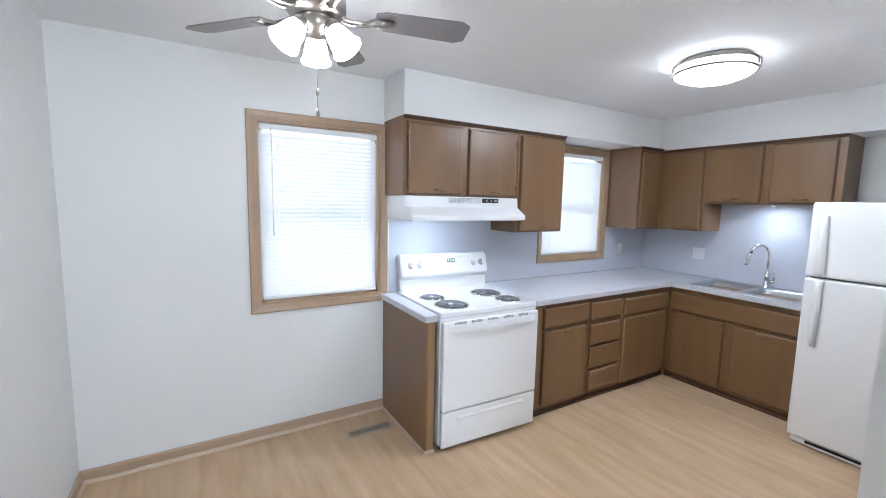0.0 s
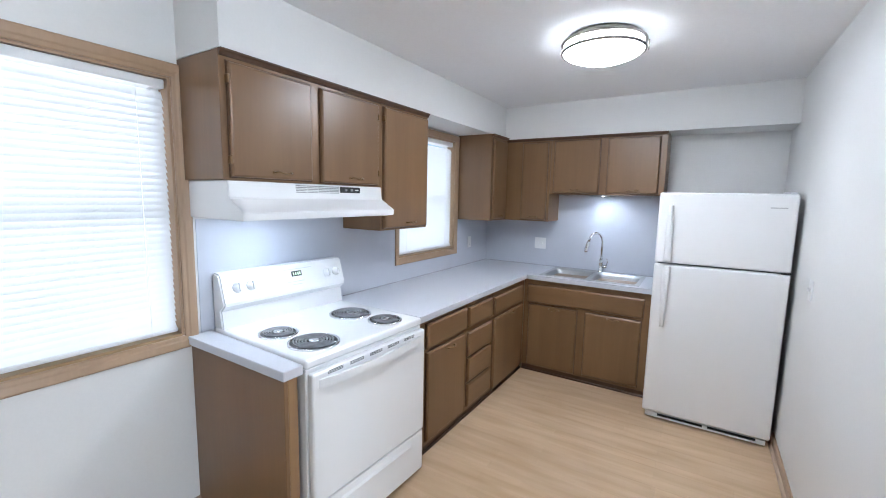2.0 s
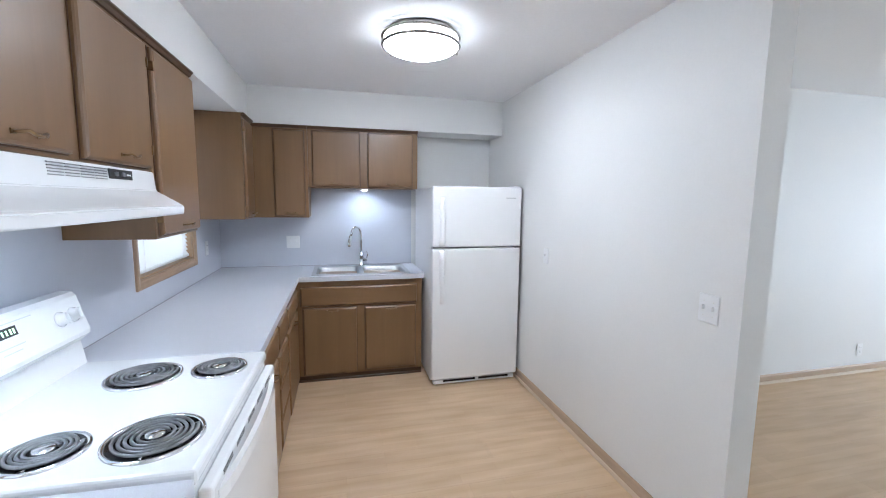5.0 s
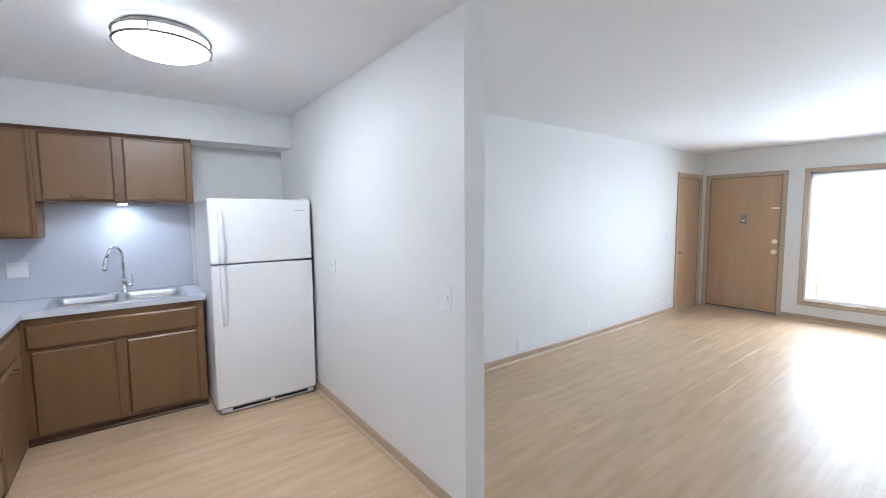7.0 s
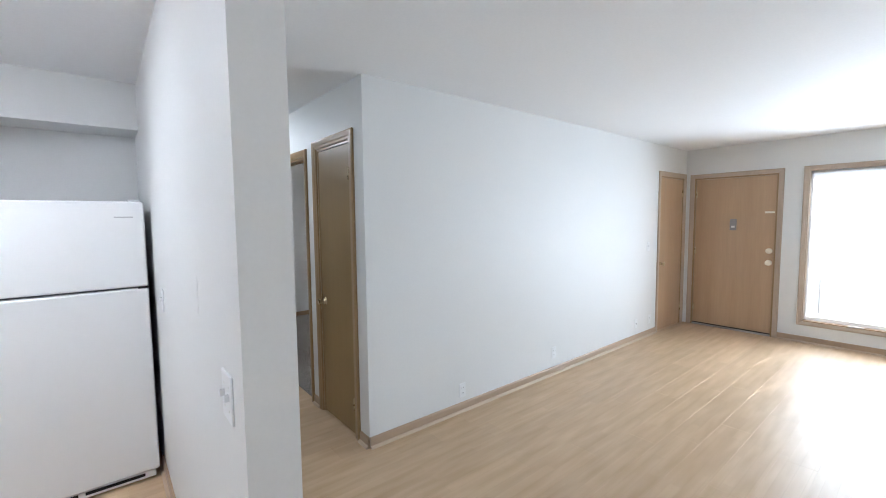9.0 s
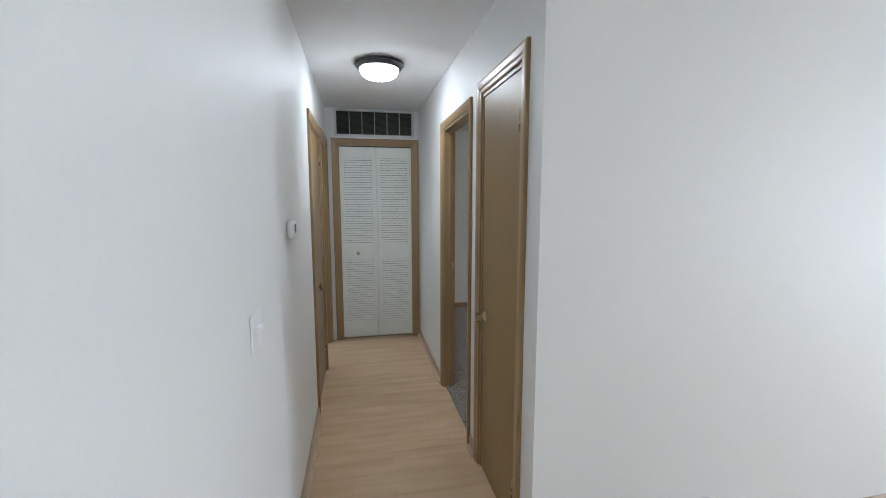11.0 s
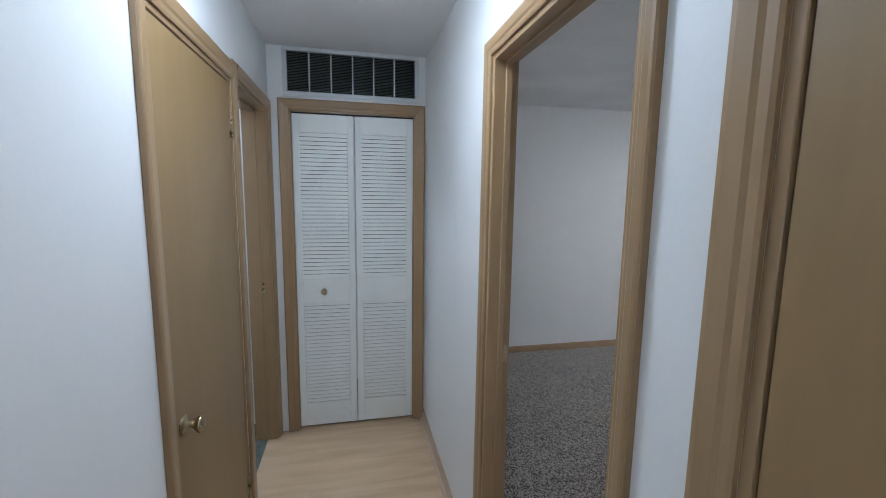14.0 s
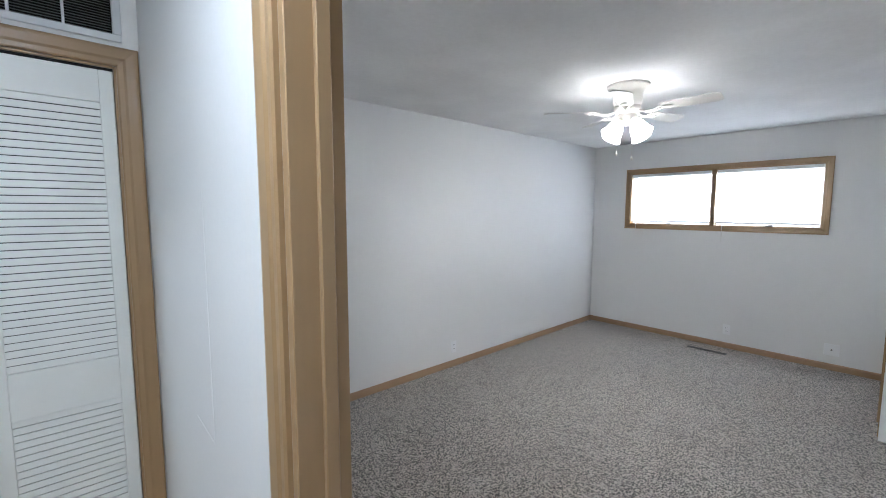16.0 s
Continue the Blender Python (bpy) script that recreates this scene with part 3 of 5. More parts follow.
# ---------------------------------------------------------------- windows and blinds
def window(name, axis, plane, depth, a0, a1, z0, z1, w, label, rails=(), mulls=(), frame_m=None, wood_m=None):
    """Casing, lining, sash and glass. depth: signed depth of the wall behind the plane."""
    side = -1 if depth > 0 else 1
    win = structure(name, box(BM(), *((plane + depth * 0.93, plane + depth, a0, a1) if axis == "x" else (a0, a1, plane + depth * 0.93, plane + depth)), z0, z0 + 0.012), vinyl_white, label)
    casing(win, axis, plane, side, a0, a1, z0, z1, w, sill=True, mz=wood_m, ml=wood_m)
    jambs(win, axis, plane, plane + depth, a0, a1, z0, z1, t=0.012, m=wood_m or trim_z)
    bm = BM()
    box(bm, plane, plane + depth, a0 + 0.012, a1 - 0.012, z0 - 0.001, z0 + 0.012, 0.001)
    part("window_sill", bm, trim_y, win)
    f0, f1 = plane + depth * 0.55, plane + depth * 0.85
    fm = frame_m or vinyl_white
    i0, i1, j0, j1 = a0 + 0.012, a1 - 0.012, z0 + 0.012, z1 - 0.012
    s = 0.035
    bm = BM()
    box(bm, f0, f1, i0, i0 + s, j0, j1, 0.002)
    box(bm, f0, f1, i1 - s, i1, j0, j1, 0.002)
    box(bm, f0, f1, i0 + s, i1 - s, j0, j0 + s, 0.002)
    box(bm, f0, f1, i0 + s, i1 - s, j1 - s, j1, 0.002)
    part("window_frame", bm, fm, win)
    for z in rails:
        part("meeting_rail", box(BM(), f0 - 0.01 * (1 if depth > 0 else -1), f1, i0 + s, i1 - s, z - 0.02, z + 0.02, 0.002), fm, win)
    cuts = [i0 + s] + [c for m0 in mulls for c in (m0 - 0.02, m0 + 0.02)] + [i1 - s]
    for m0 in mulls:
        part("mullion", box(BM(), plane - 0.004 * side * -1, f1, m0 - 0.024, m0 + 0.024, z0, z1, 0.002), wood_m or trim_z, win)
    zs = [j0 + s] + [c for r in rails for c in (r - 0.02, r + 0.02)] + [j1 - s]
    g = (f0 + f1) / 2
    for u, v in zip(cuts[::2], cuts[1::2]):
        for lo, hi in zip(zs[::2], zs[1::2]):
            pane = part("pane", box(BM(), g - 0.002, g + 0.002, u, v, lo, hi), glass_mat, win)
            pane.visible_shadow = False
    return win


# the trim wood again, with daylight's paling at the west windows put into its colour
window_trim = wood("window_trim", (0.40, 0.275, 0.175), (0.35, 0.235, 0.145), 0.34, "z", coat=0.15)
window("window_1", "x", XW, -T, *W1, 0.058, "wood-framed double-hung dining window", rails=(1.50,), wood_m=window_trim)
window("window_2", "x", XW, -T, *W2, 0.052, "wood-framed double-hung kitchen window", rails=(1.56,), wood_m=window_trim)
window("window_3", "x", XE, T, *WL, 0.045, "large wood-framed living room picture window", mulls=(0.845,), wood_m=glare_trim)
window("window_4", "x", XBE, T, *WB, 0.055, "wide wood-framed bedroom slider window", mulls=(5.95,))


def blind(name, x, a0, a1, z0, z1, label, side, wand=None, pitch=0.0285, tilt=62, cords=()):
    """Venetian blind hung at x between a0 and a1. side: the way to the room."""
    b = thing(name, (x, (a0 + a1) / 2, z1), label, "window blind", "white venetian blinds")
    part("head_rail", box(BM(), x - 0.018, x + 0.018, a0, a1, z1 - 0.038, z1, 0.003), vinyl_white, b)
    part("bottom_rail", box(BM(), x - 0.014, x + 0.014, a0, a1, z0, z0 + 0.020, 0.004), vinyl_white, b)
    n = int((z1 - 0.045 - z0 - 0.026) / pitch)
    me = None
    for i in range(n):
        z = z0 + 0.040 + i * pitch
        if me is None:
            bm = BM()
            w, a = 0.0215, radians(tilt)
            rows = []
            for k in range(5):
                u = (k / 4 - 0.5) * 2
                c = 0.0022 * (1 - u * u)
                px, pz = u * w * math.cos(a) - c * math.sin(a), -side * u * w * math.sin(a) + c * math.cos(a)
                rows.append([bm.verts.new((px, a0 + 0.004, pz)), bm.verts.new((px, a1 - 0.004, pz))])
            for p, q in zip(rows, rows[1:]):
                bm.faces.new((p[0], p[1], q[1], q[0])).smooth = True
            o = ORIGIN[b]
            me = mesh_of("slat", bm, slat_mat, Vector((0, o.y, 0)))
        s = new("slat", me)
        s.parent = b
        s.location = (0, 0, z - ORIGIN[b].z)
    for y in (a0 + 0.11, a1 - 0.11):
        bm = BM()
        tube(bm, [(x + side * 0.014, y, z0 + 0.01), (x + side * 0.014, y, z1 - 0.03)], 0.0009, 5)
        part("ladder_cord", bm, vinyl_white, b)
    if wand:
        y, low = wand
        part("tilt_wand", tube(BM(), [(x + side * 0.026, y, z1 - 0.03), (x + side * 0.028, y + 0.004, low)], 0.0035, 8), plastic_cream, b)
    for y, low in cords:
        bm = tube(BM(), [(x + side * 0.022, y, z1 - 0.03), (x + side * 0.024, y, low + 0.03)], 0.0015, 6)
        tube(bm, [(x + side * 0.024, y, low + 0.03), (x + side * 0.024, y, low)], [0.003, 0.006], 8)
        part("pull_cord", bm, vinyl_white, b)
    return b


blind("venetian_blind", XW - 0.030, W1[0] + 0.018, W1[1] - 0.018, W1[2] + 0.022, W1[3] - 0.014, "white venetian blind, lowered, in the dining window", 1, wand=(0.79, 1.36))
blind("venetian_blind", XW - 0.030, W2[0] + 0.018, W2[1] - 0.018, W2[2] + 0.022, W2[3] - 0.014, "white venetian blind, lowered, in the kitchen window", 1)
blind("venetian_blind", XBE + 0.012, 5.98, WB[1] - 0.018, WB[2] + 0.035, WB[3] - 0.014, "white venetian blind, lowered, in the bedroom window", -1, wand=(6.80, 1.30), tilt=74)
blind("venetian_blind", XBE + 0.012, WB[0] + 0.018, 5.92, WB[2] + 0.035, WB[3] - 0.014, "white venetian blind, lowered, in the bedroom window", -1, wand=(5.84, 1.22), tilt=74)
for y in (6.42, 5.42):
    c = thing("window_latch", (XBE, y, WB[2]), "small dark metal window crank on the sill", "window latch", "window cranks")
    part("crank_base", box(BM(), XBE - 0.016, XBE + 0.03, y - 0.03, y + 0.03, WB[2] + 0.012, WB[2] + 0.026, 0.003), grey_metal, c)
    part("crank_arm", tube(BM(), [(XBE - 0.008, y, WB[2] + 0.026), (XBE - 0.02, y - 0.03, WB[2] + 0.03), (XBE - 0.02, y - 0.07, WB[2] + 0.026)], 0.004, 8), grey_metal, c)

# roller shades of the living room window, slits added to cast sun streaks (y, low, high)
SUN_SLITS = ((1.81, 0.36, 1.47), (1.43, 0.90, 1.47), (0.66, 0.60, 0.80), (0.25, 0.60, 1.43))
for a0, a1 in ((0.872, 1.937), (-0.24, 0.818)):
    s = thing("roller_shade", (XE + 0.05, (a0 + a1) / 2, 2.05), "translucent white roller shade, drawn down over the window", "window shade", "white roller shades")
    part("roller", tube(BM(), [(XE + 0.05, a0, 2.03), (XE + 0.05, a1, 2.03)], 0.016, 12), vinyl_white, s)
    bm = BM()
    u = a0 + 0.016
    for y, lo, hi in sorted(sl for sl in SUN_SLITS if a0 < sl[0] < a1):
        box(bm, XE + 0.0345, XE + 0.0355, u, y - 0.010, 0.314, 2.03)
        box(bm, XE + 0.0345, XE + 0.0355, y - 0.010, y + 0.010, 0.314, lo)
        box(bm, XE + 0.0345, XE + 0.0355, y - 0.010, y + 0.010, hi, 2.03)
        u = y + 0.010
    box(bm, XE + 0.0345, XE + 0.0355, u, a1 - 0.016, 0.314, 2.03)
    tidy(bm)
    part("cloth", bm, shade_mat, s)
    part("hem_bar", box(BM(), XE + 0.030, XE + 0.040, a0 + 0.016, a1 - 0.016, 0.300, 0.316, 0.002), vinyl_white, s)
bm = BM()
box(bm, XE - 0.012, XE + 0.02, 1.42, 1.55, 0.262, 0.276, 0.003)
solid("window_latch", bm, alu, "small metal latch at the foot of the picture window", "window latch")

# outside: plain bright distance beyond each window, and a low parapet
bm = BM()
box(bm, 10.4, 10.5, -3.0, 9.5, -0.8, 2.55)
structure("backdrop", bm, daylight, "bright overexposed distance")
bm = BM()
box(bm, -6.1, -6.0, -3, 8, -0.8, 4)
structure("backdrop", bm, daylight_west, "bright overexposed distance")
bm = BM()
box(bm, 7.6, 7.75, -4, 9, -0.8, 0.62, 0.01)
solid("parapet", bm, snow_ground, "low pale parapet outside the living room window", "parapet")


# ---------------------------------------------------------------- kitchen cabinets
def wire_pull(parent, axis, plane, side, a, z, w=0.085, upright=False):
    """Bowed wire handle with two small feet."""
    def put(u, v, d):
        return (plane + side * d, a + u, z + v) if axis == "x" else (a + u, plane + side * d, z + v)
    pts = [(-w / 2, 0, 0.0), (-w / 2, 0, 0.016), (-w * 0.36, 0.004, 0.024), (-w * 0.12, -0.004, 0.027), (w * 0.12, -0.004, 0.027), (w * 0.36, 0.004, 0.024), (w / 2, 0, 0.016), (w / 2, 0, 0.0)]
    bm = tube(BM(), [put(*p) for p in pts], 0.0042, 8)
    for u in (-w / 2, w / 2):
        lo, hi = put(u - 0.008, -0.006, 0), put(u + 0.008, 0.006, 0.003)
        box(bm, lo[0], hi[0], lo[1], hi[1], lo[2], hi[2])
    return part("handle", bm, antique, parent, "antique brass wire handle")


def leaf(parent, name, axis, plane, side, a0, a1, z0, z1, material, pull=None, t=0.019, lip=0.006, knob_hinges=None):
    """A lipped cabinet door or drawer front standing proud of its frame."""
    bm = BM()
    f = plane + side * 0.0025

    def put(d, a, z):
        return (f + side * d, a, z) if axis == "x" else (a, f + side * d, z)
    rings = []
    for inset, d in ((0.0, 0.0), (0.0, t * 0.45), (lip * 0.5, t * 0.75), (lip * 1.6, t)):
        rings.append([bm.verts.new(put(d, a, z)) for a, z in ((a0 + inset, z0 + inset), (a1 - inset, z0 + inset), (a1 - inset, z1 - inset), (a0 + inset, z1 - inset))])
    for p, q in zip(rings, rings[1:]):
        for i in range(4):
            bm.faces.new((p[i], p[(i + 1) % 4], q[(i + 1) % 4], q[i]))
    bm.faces.new(rings[-1])
    bm.faces.new(rings[0][::-1])
    bmesh.ops.recalc_face_normals(bm, faces=bm.faces[:])
    ob = part(name, bm, material, parent)
    if pull:
        wire_pull(ob, axis, f + side * t, side, *pull)
    if knob_hinges is not None:
        for z in (z0 + 0.07, z1 - 0.07):
            bm = BM()
            h0, h1 = put(-0.002, knob_hinges - 0.007, z - 0.018), put(t + 0.003, knob_hinges + 0.003, z + 0.018)
            box(bm, h0[0], h1[0], h0[1], h1[1], h0[2], h1[2], 0.002)
            part("hinge", bm, antique, ob, "small dark hinge")
    return ob


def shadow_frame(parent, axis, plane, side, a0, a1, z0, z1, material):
    """Dark strips on the frame that paint the shadow line round a leaf."""
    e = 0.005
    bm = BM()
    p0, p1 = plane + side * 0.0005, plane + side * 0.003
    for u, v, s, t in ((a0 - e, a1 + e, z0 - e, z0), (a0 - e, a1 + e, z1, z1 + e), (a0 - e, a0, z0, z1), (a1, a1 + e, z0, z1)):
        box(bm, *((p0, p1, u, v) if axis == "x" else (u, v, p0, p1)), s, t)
    part("rebate_edge", bm, material, parent, "dark strip painting the shadow line round a leaf")


def cabinet(name, label, axis, plane, side, back, a0, a1, z0, z1, group, material=None, toe=None, crown=None):
    """A cabinet carcass with its face at plane. Leaves are added after."""
    mid = ((plane + back) / 2, (a0 + a1) / 2, z0) if axis == "x" else ((a0 + a1) / 2, (plane + back) / 2, z0)
    c = thing(name, mid, label, "cabinet", group)
    bm = BM()
    lo = z0 if toe is None else z0 + toe
    box(bm, *((back, plane, a0, a1) if axis == "x" else (a0, a1, back, plane)), lo, z1, 0.002)
    part("body", bm, material or cab_z, c)
    if toe:
        bm = BM()
        r = plane - side * 0.018
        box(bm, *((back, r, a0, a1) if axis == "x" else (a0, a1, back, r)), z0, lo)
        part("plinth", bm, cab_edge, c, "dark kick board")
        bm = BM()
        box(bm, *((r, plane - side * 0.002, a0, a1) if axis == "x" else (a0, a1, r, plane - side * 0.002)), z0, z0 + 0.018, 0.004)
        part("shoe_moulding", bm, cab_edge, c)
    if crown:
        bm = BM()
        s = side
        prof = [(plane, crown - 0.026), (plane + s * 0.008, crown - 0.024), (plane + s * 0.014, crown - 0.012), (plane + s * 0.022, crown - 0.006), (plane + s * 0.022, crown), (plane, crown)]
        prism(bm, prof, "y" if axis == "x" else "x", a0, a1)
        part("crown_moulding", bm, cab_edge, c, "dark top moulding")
    return c


def put_leaf(c, name, axis, plane, side, a0, a1, z0, z1, material, pull=None, hinges=None):
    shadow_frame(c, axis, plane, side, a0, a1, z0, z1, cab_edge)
    return leaf(c, name, axis, plane, side, a0, a1, z0, z1, material, pull, knob_hinges=hinges)


UF, ZT = -2.205, 2.166
UPPER = "brown wooden wall cabinets"
c = cabinet("wall_cabinet", "brown stained wooden wall cabinet with two doors above the hood", "x", UF, 1, XW, 1.557, 2.545, 1.642, ZT, UPPER, crown=ZT)
put_leaf(c, "cabinet_door", "x", UF, 1, 1.588, 2.012, 1.656, 2.122, cab_z, (1.83, 1.685), 1.586)
put_leaf(c, "cabinet_door", "x", UF, 1, 2.074, 2.512, 1.652, 2.122, cab_z, (2.315, 1.682), 2.515)
c = cabinet("wall_cabinet", "tall brown stained wall cabinet with one door beside the window", "x", UF, 1, XW, 2.547, 3.054, 1.370, ZT, UPPER, crown=ZT)
put_leaf(c, "cabinet_door", "x", UF, 1, 2.572, 3.038, 1.384, 2.124, cab_z, (2.84, 1.415), 2.570)
c = cabinet("wall_cabinet", "brown stained corner wall cabinet beside the kitchen window", "x", UF + 0.030, 1, XW, 4.052, YK, 1.378, ZT, UPPER, crown=ZT)
put_leaf(c, "cabinet_door", "x", UF + 0.030, 1, 4.078, 4.345, 1.392, 2.120, cab_z, (4.24, 1.42), 4.076)
c = cabinet("wall_cabinet", "narrow brown stained wall cabinet in the corner", "y", 4.40, -1, YK, UF + 0.031, -1.737, 1.378, 2.150, UPPER, crown=2.150)
put_leaf(c, "cabinet_door", "y", 4.40, -1, -2.008, -1.764, 1.392, 2.108, cab_z, (-1.88, 1.418))
c = cabinet("wall_cabinet", "brown stained two-door wall cabinet above the sink", "y", 4.40, -1, YK, -1.735, -0.788, 1.636, 2.150, UPPER, crown=2.150)
put_leaf(c, "cabinet_door", "y", 4.40, -1, -1.700, -1.300, 1.648, 2.112, cab_z, (-1.505, 1.675))
put_leaf(c, "cabinet_door", "y", 4.40, -1, -1.234, -0.836, 1.648, 2.112, cab_z, (-1.02, 1.675))

# under-cabinet light over the sink
u = thing("under_cabinet_light", (-1.26, 4.52, 1.60), "small lit puck light under the wall cabinet", "light")
part("housing", lathe(BM(), [(0, 0.018), (0.036, 0.018), (0.036, 0.004), (0.033, 0.002), (0.033, 0.010), (0, 0.010)], (-1.26, 4.52, 1.618), 24), plastic_white, u)
part("lens", lathe(BM(), [(0, 0.001), (0.030, 0.001), (0.031, 0.006), (0, 0.008)], (-1.26, 4.52, 1.619), 24), lamp_sink, u, "lit lens")

BF, SF, ZB = -1.842, 4.142, 0.866
BASE = "brown wooden base cabinets"
c = cabinet("base_cabinet", "brown stained base cabinet with drawer and door", "x", BF, 1, XW, 2.444, 3.038, 0, ZB, BASE, toe=0.055)
put_leaf(c, "drawer", "x", BF, 1, 2.538, 3.016, 0.684, 0.836, cab_y)
put_leaf(c, "cabinet_door", "x", BF, 1, 2.542, 2.995, 0.090, 0.658, cab_z, (2.79, 0.632))
c = cabinet("base_cabinet", "brown stained base cabinet with four drawers", "x", BF, 1, XW, 3.040, 3.452, 0, ZB, BASE, toe=0.055)
for z0, z1 in ((0.684, 0.826), (0.472, 0.642), (0.280, 0.452), (0.092, 0.258)):
    put_leaf(c, "drawer", "x", BF, 1, 3.058, 3.424, z0, z1, cab_y)
c = cabinet("base_cabinet", "brown stained base cabinet with drawer and door in the corner", "x", BF, 1, XW, 3.454, SF + 0.001, 0, ZB, BASE, toe=0.055)
put_leaf(c, "drawer", "x", BF, 1, 3.478, 4.095, 0.672, 0.812, cab_y)
put_leaf(c, "cabinet_door", "x", BF, 1, 3.478, 4.075, 0.062, 0.642, cab_z, (3.80, 0.62))
c = cabinet("sink_cabinet", "brown stained sink base cabinet with two doors", "y", SF, -1, YK, BF + 0.002, -0.792, 0, ZB, BASE, toe=0.055)
put_leaf(c, "false_drawer", "y", SF, -1, -1.803, -0.838, 0.660, 0.816, cab_x)
put_leaf(c, "cabinet_door", "y", SF, -1, -1.786, -1.354, 0.068, 0.638, cab_z, (-1.55, 0.615))
put_leaf(c, "cabinet_door", "y", SF, -1, -1.284, -0.848, 0.082, 0.634, cab_z, (-1.06, 0.612))

# end panel beside the range
c = thing("end_panel", (-2.2, 1.6, 0), "brown wooden end panel beside the range", "cabinet")
part("panel", box(BM(), XW, BF, 1.553, 1.572, 0, ZB, 0.002), panel_end, c)
part("filler", box(BM(), BF - 0.02, BF, 1.572, 1.618, 0, ZB, 0.002), wood("filler_wood", (0.33, 0.195, 0.095), (0.27, 0.155, 0.072), 0.33, "z", coat=0.15), c, "lighter brown filler strip")
part("stretcher", box(BM(), XW, BF - 0.02, 1.572, 1.618, ZB - 0.10, ZB), panel_end, c)
part("shoe_moulding", prism(BM(), [(1.553, 0), (1.537, 0), (1.540, 0.010), (1.546, 0.017), (1.553, 0.02)], "x", XW + 0.03, BF + 0.012), shoe_x, c)
part("shoe_moulding", prism(BM(), [(BF, 0), (BF + 0.016, 0), (BF + 0.013, 0.010), (BF + 0.007, 0.017), (BF, 0.02)], "y", 1.545, 1.618), shoe_x, c)

# worktops
CT, CB, CE = 0.908, 0.867, -1.812
c = thing("worktop", (-2.0, 3.5, CB), "grey laminate L-shaped kitchen worktop", "worktop")
SX0, SX1, SY0, SY1 = -1.715, -0.890, 4.165, 4.690
bm = BM()
box(bm, XW, CE, 2.442, YK, CB, CT, 0.004, 2)
part("top", bm, counter_mat, c)
bm = BM()
u = [CE, SX0 + 0.02, SX1 - 0.02, -0.775]
w = [4.112, SY0 + 0.02, SY1 - 0.02, YK]
for i in range(3):
    for k in range(3):
        if (i, k) != (1, 1):
            box(bm, u[i], u[i + 1], w[k], w[k + 1], CB, CT)
tidy(bm)
part("top", bm, counter_mat, c)
bm = BM()
box(bm, XW + 0.002, XW + 0.006, 2.47, YK, CT, CT + 0.003)
box(bm, XW + 0.006, -0.78, YK - 0.006, YK - 0.002, CT, CT + 0.003)
part("seam", bm, mat("caulk_seam", (0.30, 0.30, 0.32), 0.7), c, "thin grey caulk seam")
c = thing("worktop", (-2.2, 1.6, CB), "narrow grey laminate worktop strip beside the range", "worktop")
bm = prism(BM(), [(XW, 1.535), (CE, 1.530), (CE, 1.622), (XW, 1.650)], "z", CB, CT)
bmesh.ops.bevel(bm, geom=bm.edges[:], offset=0.004, segments=2, profile=0.5, affect="EDGES", clamp_overlap=True)
part("top", bm, counter_mat, c)

# splashback panels stand off the wall a little
splash = mat("splashback_laminate", (0.555, 0.58, 0.645), 0.42, vary=0.02, scale=4, grain=0.05, grain_scale=380, spread=0.0)
sb = structure("splashback", box(BM(), XW, XW + 0.004, 1.60, 3.098, CT + 0.001, 1.364), splash, "grey laminate splashback")
for q in ((XW, XW + 0.004, 1.60, 2.574, 1.364, 1.46), (XW, XW + 0.004, 4.050, YK - 0.004, CT + 0.001, 1.376), (XW, XW + 0.004, 3.098, 4.050, CT + 0.001, 1.045),
          (XW + 0.004, -0.79, YK - 0.004, YK, CT + 0.001, 1.376), (-1.735, -0.79, YK - 0.004, YK, 1.376, 1.634)):
    part("splash_panel", box(BM(), *q), splash, sb)

